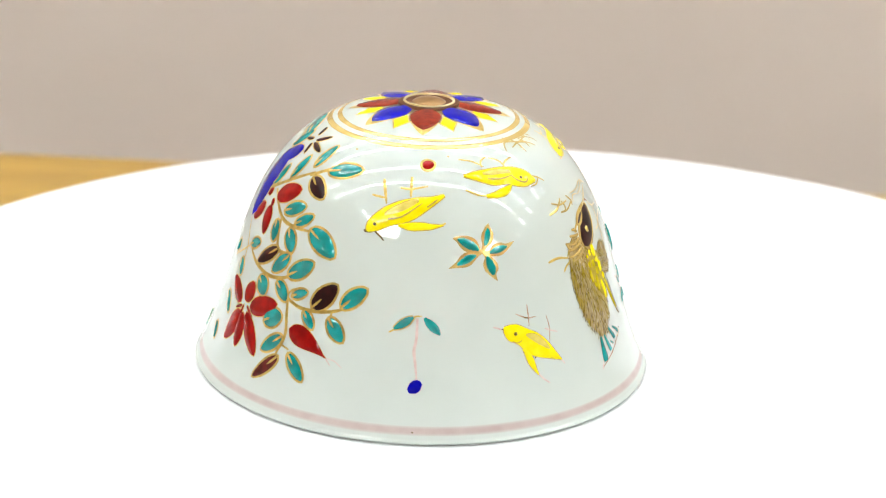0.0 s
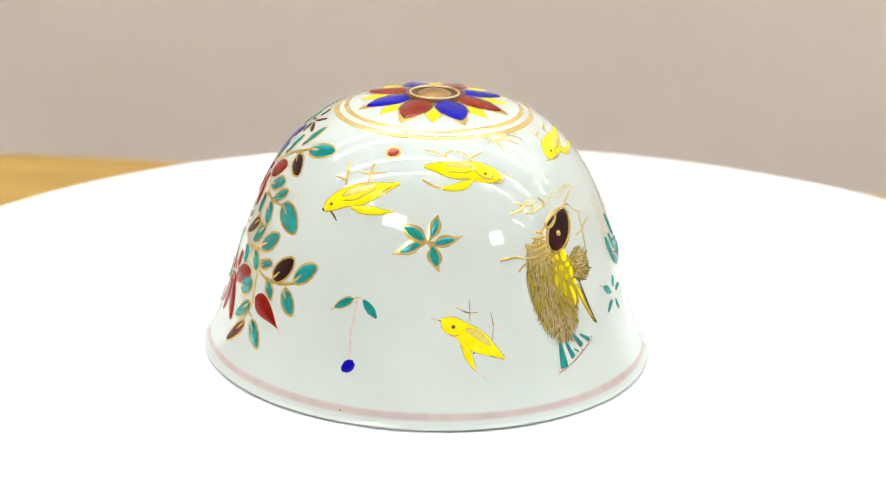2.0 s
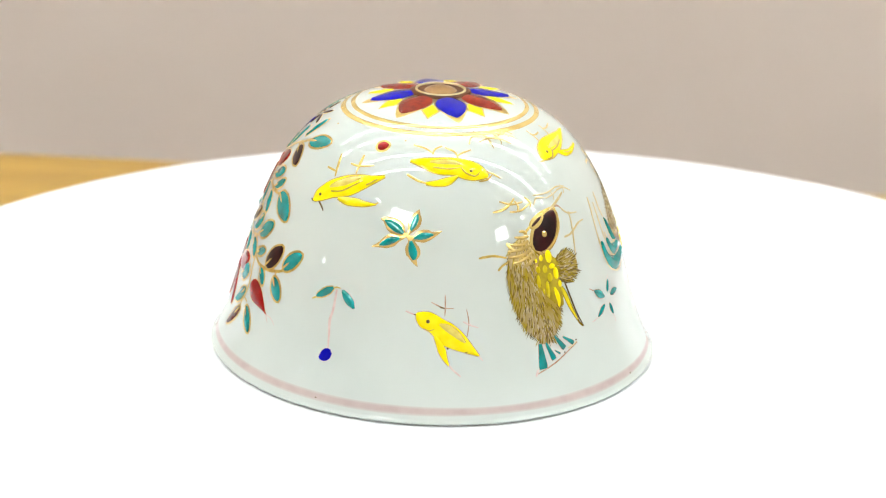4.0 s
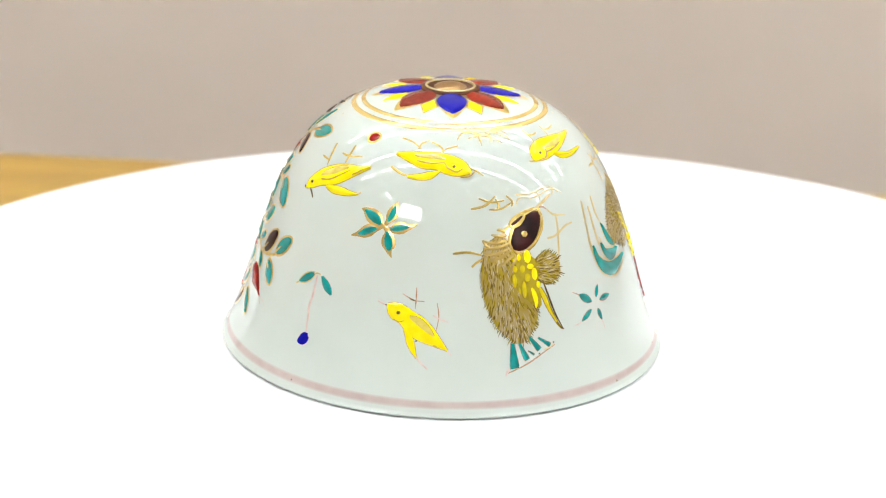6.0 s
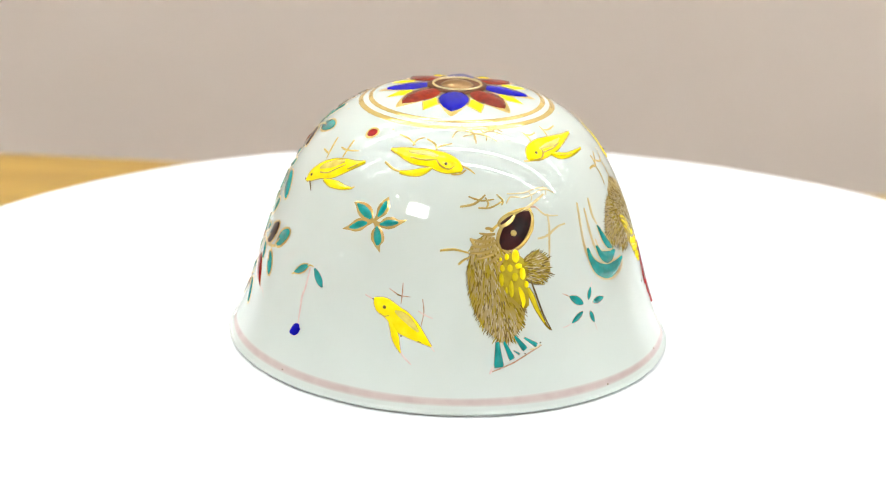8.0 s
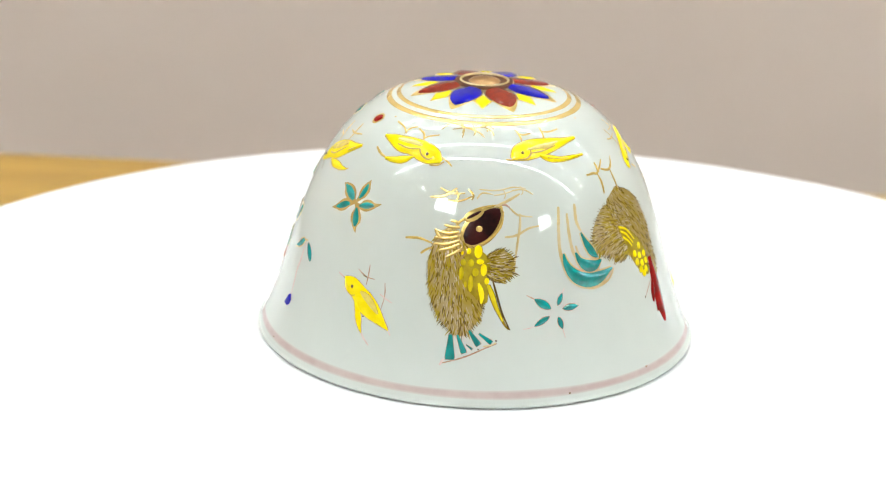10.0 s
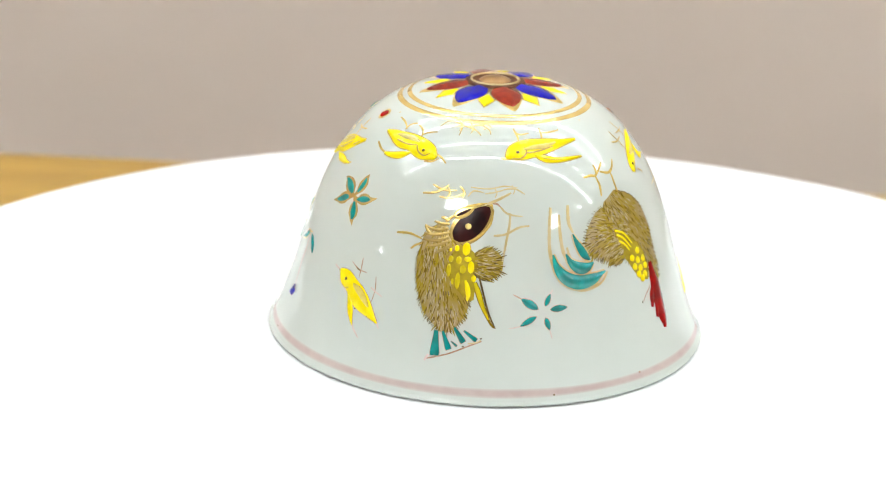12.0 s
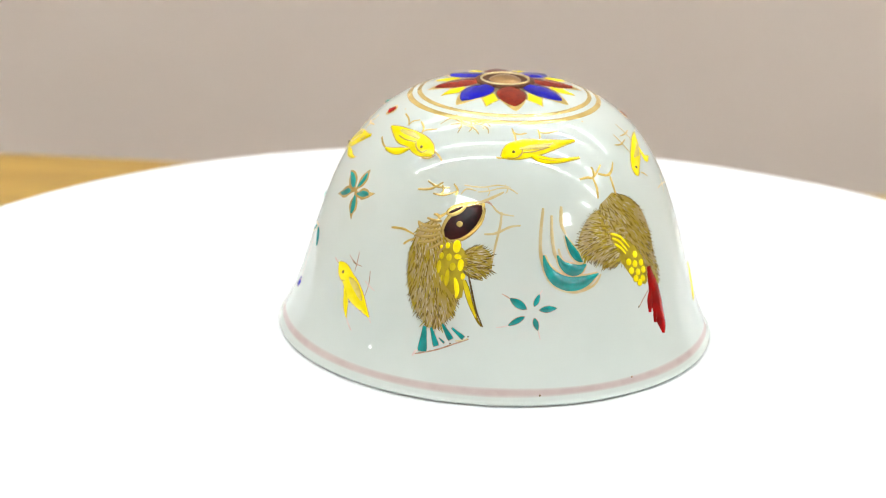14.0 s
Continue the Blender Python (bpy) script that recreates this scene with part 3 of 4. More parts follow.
stroke(art, OCHRE, 0.33, (115.2, 48.5), (121.1, 48.2), (126.6, 48.5))
stroke(art, OCHRE, 0.33, (126.6, 48.5), (128.5, 47.3), (131.9, 46.6), (134.1, 47.3))
blob(art, "eye", UMBER, 130.7, 47.7, 0.65, 0.6)
stroke(art, GOLD, 0.4, (136.8, 47.6), (140, 46.8), (142.3, 45.8))
stroke(art, OCHRE, 0.35, (133.1, 45.5), (136.5, 45.7), (138.9, 46.6))
stroke(art, GOLD, 0.4, (104.6, 53.4), (110.9, 52.7), (115.6, 51.3))
stroke(art, GOLD, 0.4, (118.8, 53.5), (115.3, 52.6), (114.4, 51.1))
stroke(art, GOLD, 0.4, (120.1, 53.2), (124.8, 52), (126.2, 50))
stroke(art, GOLD, 0.4, (132.7, 52.5), (127.9, 51.8), (125.7, 51))
art = motif("yellow_bird", "yellow enamel bird with thin gold legs")
form(art, "tail", YELLOW, 0.16, OCHRE, (179.4, 48.4, 0.53), (183.5, 47.5, 1.43), (188.7, 47, 1.01), (194.4, 47, 0.74), (200.9, 47.1, 0.24))
form(art, "body", YELLOW, 0.2, OCHRE, (166.7, 47.9, 0.47), (169.1, 48.7, 2.76), (172.1, 49.4, 3.87), (177.2, 50, 4.12), (183, 50.3, 3.58), (189.3, 50.6, 2.49), (196.2, 50.8, 1.20), (202.4, 51, 0.42))
form(art, "wing", STRAW, 0.14, OCHRE, (174.4, 49.7, 0.37), (179.4, 50.1, 1.15), (184.8, 50.3, 1.15), (190.8, 50.8, 0.39), lift=0.1)
stroke(art, OCHRE, 0.33, (175.3, 48.9), (181.3, 49.2), (188.6, 50))
stroke(art, OCHRE, 0.33, (175.1, 50.2), (175.6, 49), (173, 47.8), (169, 47.7))
stroke(art, OCHRE, 0.22, (182.3, 47.6), (187.3, 47.1), (192.4, 47))
blob(art, "eye", UMBER, 171.8, 49.1, 0.65, 0.6)
stroke(art, GOLD, 0.4, (168.1, 47.8), (166.1, 47.7), (164.3, 47.9))
stroke(art, GOLD, 0.4, (171.5, 55), (172.9, 53.1), (173, 51.3))
stroke(art, GOLD, 0.4, (179.1, 53.7), (174.8, 53.4), (171.6, 54))
stroke(art, GOLD, 0.4, (185.8, 54.9), (185.5, 53.1), (184.6, 51.7))
stroke(art, GOLD, 0.4, (196.4, 53.8), (189.7, 53.5), (185.8, 53.8))
art = motif("yellow_bird", "small yellow enamel bird with thin gold legs")
form(art, "wing", YELLOW, 0.14, OCHRE, (240.6, 44.8, 0.67), (240.8, 43.4, 1.33), (241.1, 42.2, 1.50), (245.1, 42, 0.64))
form(art, "body", YELLOW, 0.2, OCHRE, (249.2, 47.2, 0.33), (242.7, 46.2, 2.00), (237.4, 44.9, 2.83), (232.5, 43.6, 2.83), (229.1, 42.2, 2.50), (227.7, 41, 1.83), (227, 40.4, 0.50))
form(art, "wing", STRAW, 0.14, OCHRE, (241.4, 45.9, 0.33), (239, 45.1, 1.00), (235.2, 44.3, 1.17), (231.3, 43.7, 0.33), lift=0.1)
blob(art, "eye", UMBER, 228.7, 42, 0.6, 0.6)
stroke(art, OCHRE, 0.35, (230, 40.7), (232.2, 40.1), (233.7, 39.3))
stroke(art, OCHRE, 0.35, (227.6, 49.9), (228.9, 47.6), (230.2, 45.1))
stroke(art, OCHRE, 0.35, (223.2, 47.8), (227.3, 47.4), (233.4, 47.8))
stroke(art, OCHRE, 0.35, (237, 51.3), (238.3, 48.9), (238.5, 46.7))
stroke(art, OCHRE, 0.3, (231.9, 48.9), (237.3, 48.7), (243, 48.8))
stroke(art, OCHRE, 0.3, (247.9, 47.1), (252, 47.5))
art = motif("yellow_bird", "yellow enamel bird with thin rust legs")
form(art, "wing", YELLOW, 0.1, RUST, (117.9, 16.5, 0.62), (118.9, 15.3, 1.09), (119.8, 13.9, 1.40), (120.6, 12.5, 0.93), (121.7, 11.1, 0.16))
form(art, "body", YELLOW, 0.12, RUST, (112.4, 20.7, 0.31), (113.5, 20.2, 2.10), (115, 19.6, 3.21), (116.7, 19.1, 3.33), (118.4, 18.4, 3.45), (120.9, 17.1, 4.21), (123.8, 15.8, 3.62), (126.7, 14.4, 2.09), (129.8, 12.8, 0.21))
form(art, "wing", STRAW, 0.08, OCHRE, (119, 18.8, 0.31), (120.6, 18.3, 1.24), (122.5, 17.5, 1.56), (124.4, 16.4, 1.15), (126, 15.4, 0.31), lift=0.1)
stroke(art, YELLOW_LINE, 0.3, (120.1, 18.2), (122, 17.6), (123.8, 16.5))
blob(art, "eye", UMBER, 115.8, 19.3, 0.75, 0.7)
blob(art, "speck", UMBER, 118.1, 15.7, 0.4, 0.35)
blob(art, "speck", UMBER, 121.3, 14.3, 0.35, 0.3)
stroke(art, UMBER, 0.25, (111.8, 20.5), (113.2, 20.3))
stroke(art, PINK, 0.3, (109.4, 21), (112, 20.4))
stroke(art, OCHRE, 0.2, (114.7, 18), (116.1, 17.6), (117.5, 17.9))
stroke(art, RUST, 0.25, (120.4, 24.3), (120.5, 22.1), (120.4, 20.3))
stroke(art, RUST, 0.25, (116.5, 22.9), (119.8, 21.9), (122.9, 21.8))
stroke(art, UMBER, 0.28, (118.9, 22), (120.3, 21.8))
stroke(art, RUST, 0.22, (126.5, 21.6), (127.1, 19.1), (126.5, 16.3))
stroke(art, PINK, 0.3, (125.5, 19.3), (127.3, 18.7), (129.7, 18.1))
stroke(art, UMBER, 0.25, (126, 13.7), (128.2, 13.3), (129.7, 12.9))
stroke(art, PINK, 0.3, (129.4, 13), (130.7, 11.9))
stroke(art, PINK, 0.35, (121.4, 11.5), (122.8, 10.3), (124.8, 9.1))
art = motif("red_dot", "small red enamel dot ringed with gold")
petal(art, "dot", RED, 87.4, 51.7, 92.6, 52.6, 2.10)
art = motif("seedling", "teal two-leaf seedling with a blue berry below")
form(art, "leaf", TEAL, 0.22, GOLD, (81.8, 20.9, 0.41), (83.3, 21.5, 1.23), (85.3, 22.4, 1.43), (87.1, 23.2, 0.41))
stroke(art, GOLD, 0.35, (80.5, 20.2), (81.8, 20.7), (83.2, 21.2))
stroke(art, GOLD, 0.35, (86, 22.5), (87.6, 23.3), (89.4, 23.4))
form(art, "leaf", TEAL, 0.1, PINK, (90.1, 23.1, 0.51), (91.4, 22.2, 1.43), (93.1, 21.1, 1.54), (94.5, 20.1, 0.41))
stroke(art, PINK, 0.55, (88.2, 23), (88.1, 19.3), (87.6, 17), (88.1, 14.4), (88.5, 11.9))
form(art, "berry", BLUE, 0.1, PINK, (86.5, 9.7, 0.82), (87.6, 10.2, 2.05), (88.7, 10.9, 2.08), (89.7, 11.4, 0.83))
art = motif("star_flower", "five-petalled teal star flower outlined in gold")
gilt(art, PALE_GOLD, (107.8, 34.9, 0.53), (106.7, 35.2, 1.06), (104.8, 36, 2.74), (102.3, 36.8, 2.61), (100.1, 37.4, 1.15), (98.5, 37.5, 0.11))
gilt(art, PALE_GOLD, (107.8, 34.9, 0.53), (108.9, 35.9, 1.06), (109.7, 36.9, 2.16), (110.4, 38.1, 2.21), (110.7, 39.1, 1.21), (111.2, 40, 0.09))
gilt(art, PALE_GOLD, (107.8, 34.9, 0.51), (110.2, 34.5, 1.03), (112.4, 34.9, 2.29), (114.6, 35.2, 2.14), (116.4, 35.4, 1.12), (119.1, 36.1, 0.13))
gilt(art, PALE_GOLD, (107.8, 34.9, 0.54), (109.3, 34, 1.08), (109.8, 32.8, 2.49), (110.5, 31.5, 2.64), (110.8, 30.5, 1.21), (111.9, 29.3, 0.10))
gilt(art, PALE_GOLD, (107.8, 34.9, 0.50), (105.7, 34.3, 1.04), (103.6, 33.9, 2.38), (101.4, 33.2, 2.22), (99.6, 32.7, 1.14), (97, 32.1, 0.10))
form(art, "petal", TEAL, 0, PALE_GOLD, (100.1, 37.4, 0.41), (102.3, 36.8, 1.57), (104.8, 36, 1.69), (106.7, 35.2, 0.53))
form(art, "petal", TEAL, 0, PALE_GOLD, (110.7, 39.1, 0.34), (110.4, 38.1, 1.11), (109.7, 36.9, 1.08), (108.9, 35.9, 0.43))
form(art, "petal", TEAL, 0, PALE_GOLD, (110.2, 34.5, 0.40), (112.4, 34.9, 1.25), (114.6, 35.2, 1.12), (116.4, 35.4, 0.31))
form(art, "petal", TEAL, 0, PALE_GOLD, (109.3, 34, 0.45), (109.8, 32.8, 1.41), (110.5, 31.5, 1.54), (110.8, 30.5, 0.55))
form(art, "petal", TEAL, 0, PALE_GOLD, (99.6, 32.7, 0.41), (101.4, 33.2, 1.21), (103.6, 33.9, 1.35), (105.7, 34.3, 0.41))
art = motif("star_flower", "small five-petalled teal star flower with faint pink outline")
sliver(art, "petal", TEAL, 175.7, 18.5, 170.8, 20.6, 1.50)
sliver(art, "petal", TEAL, 177.8, 19, 179.5, 21.3, 0.90)
sliver(art, "petal", TEAL, 179.3, 18.3, 184.4, 18.5, 1.20)
sliver(art, "petal", TEAL, 177.8, 16.8, 178.8, 14.4, 1.00)
sliver(art, "petal", TEAL, 175.1, 17.1, 170.5, 15.4, 1.00)
stroke(art, RUST, .26, (171, 20.5), (169.7, 21), (168.5, 21.4))
stroke(art, PINK, .2, (170.7, 15.4), (168.8, 15.1), (167.3, 15))
stroke(art, PINK, .2, (178.8, 14.4), (179.1, 13.6), (179.4, 12.7))
stroke(art, PINK, .2, (179.5, 21.3), (180.3, 22.1))
art = motif("yellow_bird", "yellow enamel bird near the cup's side")
petal(art, "body", YELLOW, 257, 16.2, 246.0, 10.1, 2.40)
stroke(art, GOLD, .3, (249.1, 37.4), (247.1, 36), (244, 34))
stroke(art, GOLD, .25, (239.6, 35.8), (246.5, 35.6), (259.6, 33.6))
art = motif("red_dot", "small red enamel dot ringed with gold")
petal(art, "dot", RED, 265.8, 50.6, 269.9, 48.3, 1.90)
art = motif("perched_bird", "large gold-feathered bird with dark brown head and teal tail")
feathers(art, PLUMAGE, 420, 0, (146.1, 33.8, 1.74), (145.2, 31.3, 6.37), (146.1, 28.7, 9.11), (147.2, 25.5, 10.42), (148.4, 21.8, 10.65), (149.3, 18.1, 9.13), (149.6, 15.5, 5.81), (149.5, 13.6, 1.72))
feathers(art, PLUMAGE, 110, 0, (155.9, 27, 2.76), (158.3, 27, 5.31), (161.6, 27.1, 6.16), (165.4, 26.9, 2.77))
stroke(art, PALE_GOLD, 0.6, (148, 34.1), (145.6, 34), (142.8, 34.3))
stroke(art, PALE_GOLD, 0.6, (147.6, 34.6), (146.4, 35.1), (144.8, 35.2))
stroke(art, PALE_GOLD, 0.6, (147.8, 33.3), (144.2, 32.7), (140.2, 33.2))
stroke(art, PALE_GOLD, 0.6, (148.3, 32.5), (144.3, 31.8), (140, 31.8))
stroke(art, PALE_GOLD, 0.6, (148.1, 31.6), (144.3, 30.7), (139.9, 30.6))
stroke(art, PALE_GOLD, 0.6, (148.4, 31), (145.5, 30), (141.7, 29.4))
stroke(art, PALE_GOLD, 0.6, (149.3, 30.4), (147.1, 29.2), (144.4, 28.3))
stroke(art, PALE_GOLD, 0.6, (151.1, 30.1), (149.5, 28.9), (148.2, 27.5))
stroke(art, PALE_GOLD, 0.6, (140, 33.4), (141, 32.4), (142.4, 31.7))
petal(art, "head", DARK, 149.8, 31.2, 160.8, 38, 4.80)
petal(art, "cap", DARK, 149.8, 35.8, 154.8, 37.5, 1.00)
stroke(art, GOLD, 0.59, (146.6, 34.5), (149.4, 35.8), (153.9, 35.7), (157.5, 37), (161.1, 38.3))
stroke(art, GOLD, 0.42, (148.2, 35.2), (151.5, 37.3), (156.2, 38.3), (161.2, 38.7))
stroke(art, GOLD, 0.42, (161.4, 38.5), (161.7, 35.8), (160, 33.6), (155.8, 31.5), (151.3, 30.7))
blob(art, "eye", PALE_GOLD, 154.1, 34, 1.19, 1.2)
form(art, "wing_bed", OLIVE, 0, OLIVE, (151.1, 30, 1.51), (153.1, 27.7, 5.60), (153.4, 24.8, 5.12), (155.2, 22.1, 3.21), (156.7, 20, 0.85), lift=0.05)
blob(art, "scale", YELLOW, 154.1, 29.7, 1.50, 2.54)
blob(art, "scale", YELLOW, 151.2, 29.7, 0.90, 1.20)
blob(art, "scale", YELLOW, 149.3, 29.3, 0.50, 0.74)
blob(art, "scale", MUSTARD, 149.7, 27.6, 0.90, 1.34)
blob(art, "scale", MUSTARD, 152.1, 27.5, 1.10, 1.49)
blob(art, "scale", YELLOW, 154.8, 27.8, 1.40, 1.04)
blob(art, "scale", MUSTARD, 153.5, 25.8, 1.20, 1.64)
blob(art, "scale", YELLOW, 155.9, 26.3, 1.20, 2.39)
blob(art, "scale", MUSTARD, 149.3, 25.4, 0.90, 2.54)
blob(art, "scale", MUSTARD, 152.2, 23.6, 0.90, 3.29)
blob(art, "scale", YELLOW, 156.9, 24.2, 0.90, 1.34)
blob(art, "scale", MUSTARD, 150.7, 23.4, 0.50, 1.20)
form(art, "scale", YELLOW, 0.08, OLIVE, (154.5, 23.8, 0.42), (155.2, 22.5, 1.07), (155.6, 21.1, 0.96), (155.4, 19.9, 0.32))
form(art, "long_feather", MUSTARD, 0.12, PLUMAGE, (157.3, 23.5, 0.53), (158.4, 21.7, 0.96), (159.7, 19.3, 0.75), (161.6, 16.6, 0.32))
stroke(art, UMBER, 0.4, (158.4, 24.9), (159.8, 21.7), (161.5, 18), (163.6, 14.9))
stroke(art, PLUMAGE, 0.5, (160.2, 18.7), (161.9, 16.2), (163.3, 15))
stroke(art, GOLD, 0.5, (130.6, 30.9), (132.5, 31.1), (135.6, 31.2), (139.6, 30.6))
stroke(art, GOLD, 0.45, (136.4, 28.4), (138, 29.3), (140.4, 30))
wedge(art, "tail_feather", TEAL, 147.5, 13.8, 147.7, 9, 2.00)
wedge(art, "tail_feather", TEAL, 149.3, 13.8, 151.4, 10.4, 1.20)
wedge(art, "tail_feather", TEAL, 152.4, 14.7, 155.2, 12, 1.20)
wedge(art, "tail_feather", TEAL, 155.2, 14.2, 158.6, 12.5, 0.90)
wedge(art, "tail_feather", TEAL, 151.9, 12, 153.5, 11.2, 0.40)
stroke(art, RUST, 0.3, (145.2, 8.1), (151.3, 9.6), (156.4, 11.3), (160.1, 12.4))
stroke(art, FADED, 0.29, (156.4, 11.8), (158.6, 12.1), (159.8, 12.6))
stroke(art, PINK, 0.5, (146.1, 9.1), (145.2, 7.8))
blob(art, "speck", UMBER, 155.1, 11.2, 0.35, 0.3)
blob(art, "speck", UMBER, 159.8, 12.9, 0.4, 0.3)
stroke(art, PALE_GOLD, 0.5, (136.5, 39.3), (141.5, 39.9), (145.6, 41.6))
stroke(art, PALE_GOLD, 0.4, (139.5, 41.3), (144, 40.5), (148.7, 40.7))
stroke(art, PALE_GOLD, 0.4, (142.8, 39.1), (147, 39.1), (151.4, 40.2))
stroke(art, PALE_GOLD, 0.4, (145.5, 41.1), (146.4, 39.9), (145.5, 39))
stroke(art, PALE_GOLD, 0.4, (149.7, 41.6), (151.6, 40.4), (151.1, 39.4))
stroke(art, FADED, 0.33, (152.9, 39.7), (154.7, 40.9), (158.4, 40.7))
stroke(art, FADED, 0.33, (153.6, 41.6), (160.2, 41.5), (165.8, 42.1), (170.5, 41.8))
stroke(art, FADED, 0.37, (165.3, 41.4), (169.5, 41.6), (173, 40.5))
stroke(art, FADED, 0.33, (158.8, 40.5), (162, 40.8), (165.3, 41.3))
stroke(art, FADED, 0.25, (162, 41.8), (163, 40.7), (162.4, 39.8))
stroke(art, FADED, 0.25, (168.5, 42.3), (169.4, 41.3), (168.7, 40.5))
stroke(art, FADED, 0.57, (157.3, 37.8), (161.2, 38.8), (165.1, 39.9), (168.1, 40.8))
stroke(art, RUST, 0.4, (161.2, 38.7), (163.1, 38.6), (164.4, 38))
stroke(art, FADED, 0.41, (164.4, 38), (166.9, 36.7), (171.8, 36.2))
stroke(art, FADED, 0.49, (167.6, 36.9), (167.3, 34.5), (166.2, 31.1), (165.2, 27.6))
stroke(art, FADED, 0.49, (162.3, 32.5), (165.9, 32.8), (170.4, 34.1), (173.9, 34.4))
art = motif("rooster", "gold-feathered rooster with teal tail plumes and red comb")
feathers(art, PLUMAGE, 300, 0, (206.5, 38.1, 4.24), (209, 35.3, 9.93), (212.3, 31.6, 12.92), (216, 27, 10.83), (219.7, 22.5, 5.33), (222.2, 18.8, 1.33))
feathers(art, PLUMAGE, 300, 0, (212.3, 29.8, 4.42), (207.5, 30.4, 10.49), (201.9, 30.4, 11.59), (197, 29.6, 7.81), (193.2, 28.4, 2.75))
stroke(art, FADED, 0.75, (181.7, 37.7), (180.4, 33.2), (180.1, 28.9), (181.8, 25.1), (185.4, 22.3), (190.7, 21.3), (196.4, 22.1), (199.3, 24))
stroke(art, FADED, 0.7, (184.4, 36.2), (184, 32.1), (184.7, 28.6), (187.2, 26.1), (190.1, 24.3))
stroke(art, FADED, 0.7, (188.2, 37.8), (187.5, 34.6), (188.6, 32.4))
stroke(art, FADED, 0.6, (185.8, 29.8), (187, 27.4), (190.3, 26.2), (194.4, 26.6))
stroke(art, FADED, 0.6, (188.8, 31.3), (190.2, 28.8), (192.5, 26.8))
form(art, "plume", TEAL, 0.3, FADED, (188.4, 32.2, 0.23), (189.3, 30.7, 0.92), (190.6, 29.1, 1.60), (191.9, 27.8, 1.50), (193.3, 26.9, 0.35), lift=0.4)
form(art, "plume", TEAL, 0.3, FADED, (181, 28.7, 0.33), (181.9, 26.3, 1.44), (184.5, 24.1, 2.50), (188.7, 22.9, 2.79), (193.5, 23.1, 2.26), (198.3, 24.2, 0.32), lift=0.5)
form(art, "plume", TEAL, 0.3, FADED, (185.3, 28.6, 0.34), (186.6, 26.9, 1.34), (189, 25.7, 2.29), (191.9, 25.5, 1.99), (194.4, 26.3, 0.32), lift=0.5)
form(art, "wing_bed", OLIVE, 0, OLIVE, (204.9, 31.5, 0.78), (208.4, 28.9, 3.56), (212.3, 25.3, 5.09), (214.9, 22.1, 4.14), (216.6, 20.1, 0.95), lift=0.05)
stroke(art, YELLOW_LINE, 0.5, (204.8, 31.3), (208.5, 30.3), (211.5, 27.9))
stroke(art, YELLOW_LINE, 0.5, (205.2, 30.4), (207.9, 29.4), (210.5, 27.3))
stroke(art, YELLOW_LINE, 0.5, (205.7, 29.2), (208.1, 28.1), (209.6, 26.8))
blob(art, "scale", YELLOW, 213.7, 26.2, 1.40, 1.40)
blob(art, "scale", YELLOW, 210.5, 25.1, 1.40, 1.40)
blob(art, "scale", YELLOW, 213, 24.4, 1.40, 1.40)
blob(art, "scale", YELLOW, 215.8, 24.3, 1.40, 1.40)
blob(art, "scale", YELLOW, 211.1, 23.3, 1.40, 1.40)
blob(art, "scale", YELLOW, 213.7, 22.7, 1.40, 1.40)
blob(art, "scale", YELLOW, 216.3, 22.8, 1.40, 1.40)
blob(art, "scale", YELLOW, 212.5, 21.6, 1.40, 1.40)
blob(art, "scale", YELLOW, 215.4, 21.2, 1.40, 1.40)
blob(art, "scale", YELLOW, 213.9, 20.6, 1.40, 1.40)
form(art, "comb", RED, 0.06, RED, (219.1, 23, 1.17), (219.3, 21.1, 2.17), (219.9, 17.9, 3.33), (220.1, 13.8, 3.33), (220.7, 10.8, 2.33), (220.4, 9.2, 0.67), lift=0.3)
form(art, "comb", RED, 0.06, RED, (218.2, 18.5, 0.67), (217.1, 16.4, 1.67), (216.2, 14.2, 0.67))
form(art, "comb", RED, 0.06, RED, (220, 16.1, 1.00), (218.7, 13.8, 1.50), (217.6, 11.9, 0.67))
stroke(art, RUST, 0.25, (217.4, 18.7), (214.2, 17.2), (212, 15.9))
blob(art, "speck", UMBER, 211.9, 16, 0.35, 0.5)
stroke(art, GOLD, 0.55, (203.1, 38.4), (203.9, 40.6), (203.4, 42.7))
stroke(art, GOLD, 0.55, (197.6, 42.7), (201.3, 42.8), (203.9, 42.7), (209.6, 44.9))
stroke(art, GOLD, 0.55, (211.5, 38.1), (211.7, 40.6), (211.9, 42.3))
stroke(art, GOLD, 0.55, (206.5, 43.2), (210.7, 42.5), (213.9, 43.2), (216.8, 44.8))
stroke(art, GOLD, 0.55, (204.6, 44.8), (204.8, 43.8), (204.1, 42.7))
art = motif("gold_flourish", "thin gold grass flourish under the foot rings")
stroke(art, PALE_GOLD, 0.33, (132.4, 53.8), (136.3, 55.9), (147.8, 55.1), (157.3, 56.5))
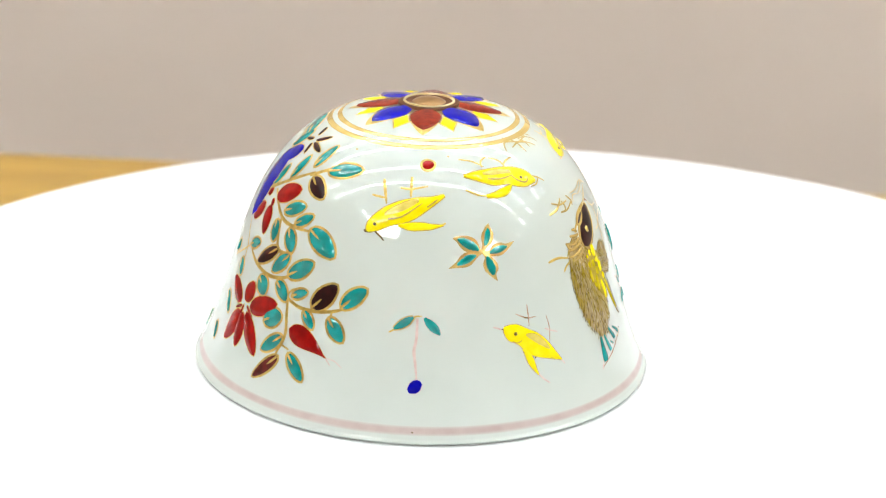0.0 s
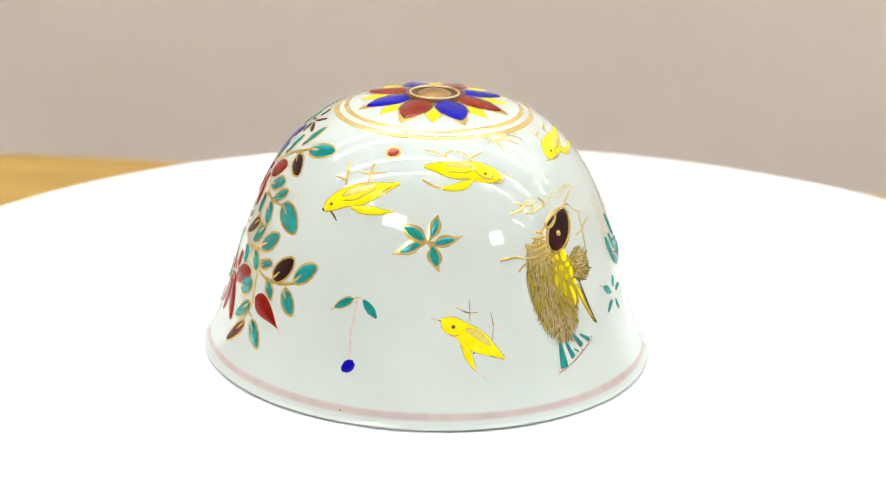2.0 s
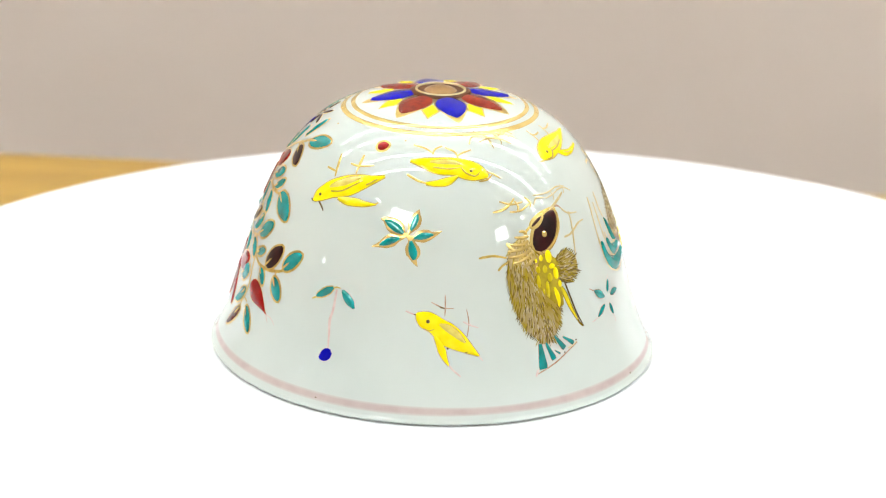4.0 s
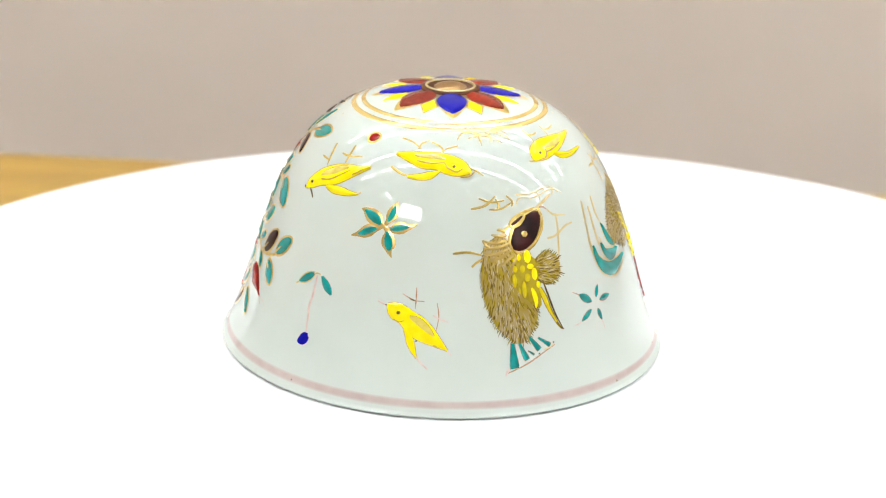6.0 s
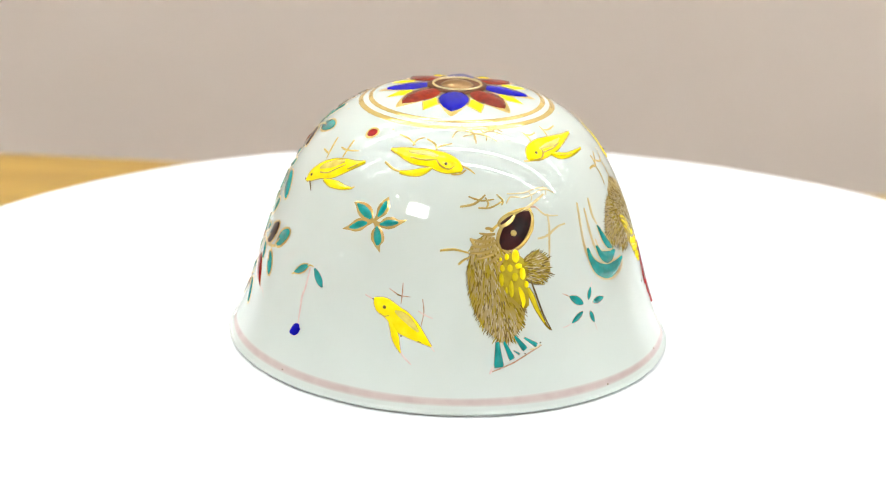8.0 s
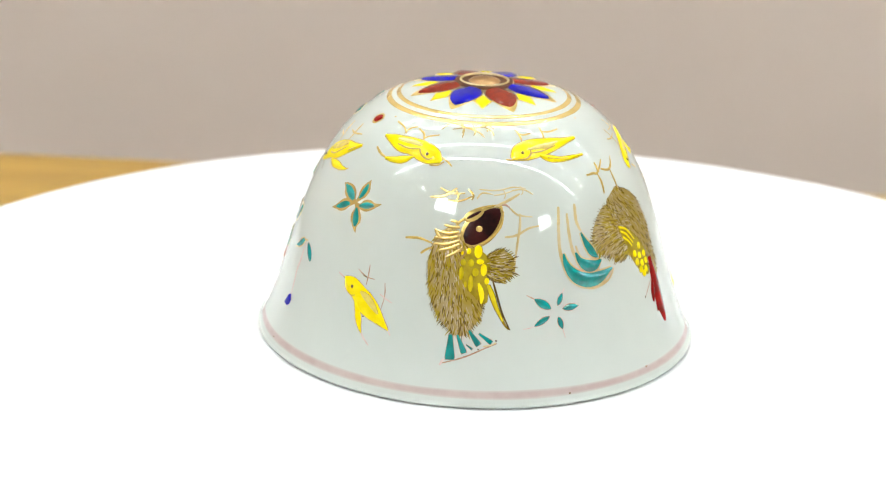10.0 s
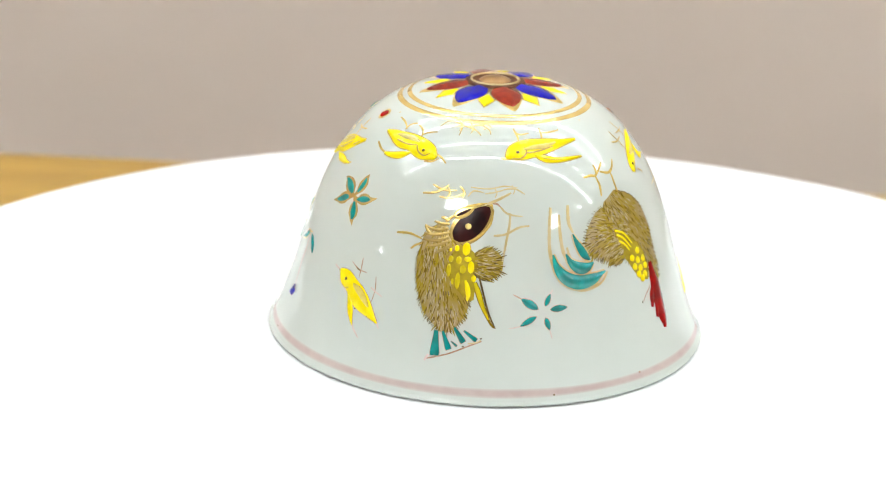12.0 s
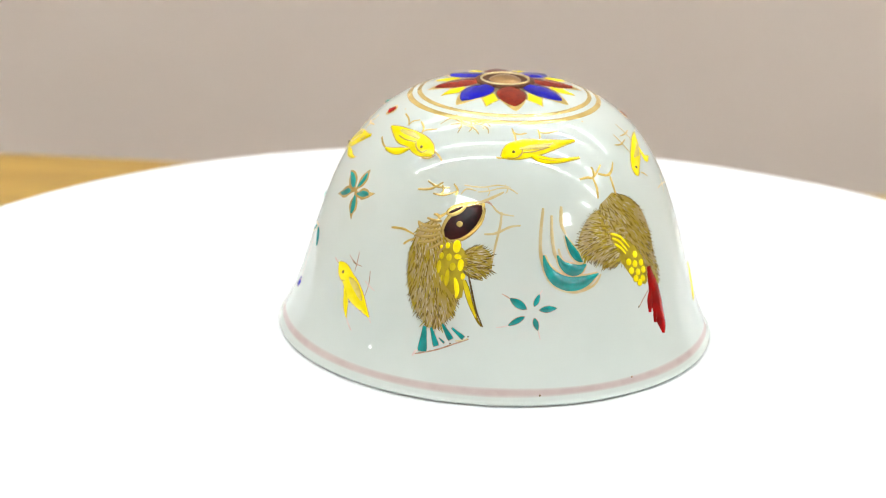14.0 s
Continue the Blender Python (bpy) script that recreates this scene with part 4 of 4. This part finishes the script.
stroke(art, PALE_GOLD, 0.33, (137.1, 57.2), (143.4, 55.5), (143.6, 53.5))
stroke(art, PALE_GOLD, 0.33, (147.8, 55.1), (152.6, 53.9), (155, 52.8))
stroke(art, PALE_GOLD, 0.33, (152.4, 55.4), (155, 56.9), (159.9, 55.1))
stroke(art, PALE_GOLD, 0.3, (148.4, 56.2), (154, 55.5), (158.1, 56.8))
stroke(art, PALE_GOLD, 0.35, (138.1, 54.3), (144.5, 55), (150.9, 54.3))
stroke(art, PALE_GOLD, 0.3, (141.2, 56.4), (144.1, 54.6), (144.2, 52.4))
stroke(art, PALE_GOLD, 0.3, (147.9, 56.2), (150.2, 54.4), (149.5, 53.1))
stroke(art, PALE_GOLD, 0.3, (154.5, 55.6), (158.6, 54.5), (159.7, 53.2))
art = motif("glaze_specks", "tiny dark pinholes in the glaze of the rim")
stroke(art, UMBER, 0.35, (178.6, 2.0), (178.8, 2.05), (179.0, 2.2))
blob(art, "speck", RUST, 205.0, 3.2, 0.5, 0.4)
blob(art, "speck", UMBER, 88.0, 2.3, 0.35, 0.3)

finish_motifs()


# ---- movement: the turntable turns clockwise and carries the cup, which stands off its axis ----
OFF = 0.01877
TURNS = [(0.0, 183.35), (0.5, 181.8), (1.0, 180.25), (1.3, 179.3), (1.4, 166.1), (1.5, 165.78), (2.0, 164.15), (2.5, 162.6), (3.0, 161.0),
         (3.2, 160.4), (5.3, 146.4), (5.5, 145.8), (6.0, 144.2), (6.5, 142.7), (7.0, 141.1), (7.5, 139.55), (8.0, 138.0),
         (8.2, 137.3), (10.3, 115.5), (10.5, 114.9), (11.0, 113.35), (11.5, 111.85), (12.0, 110.3), (12.5, 108.75), (13.0, 107.15),
         (13.5, 105.6), (14.0, 104.0)]


def motions():
    walk(turntable, [(t, pose(0.0014, -0.0005, 0, 0, 0, a)) for t, a in TURNS])
    walk(cup, [(t, pose(OFF * math.cos(radians(a)), OFF * math.sin(radians(a)) - 0.0005, 0.0003, 0, 0, a)) for t, a in TURNS])


motions()
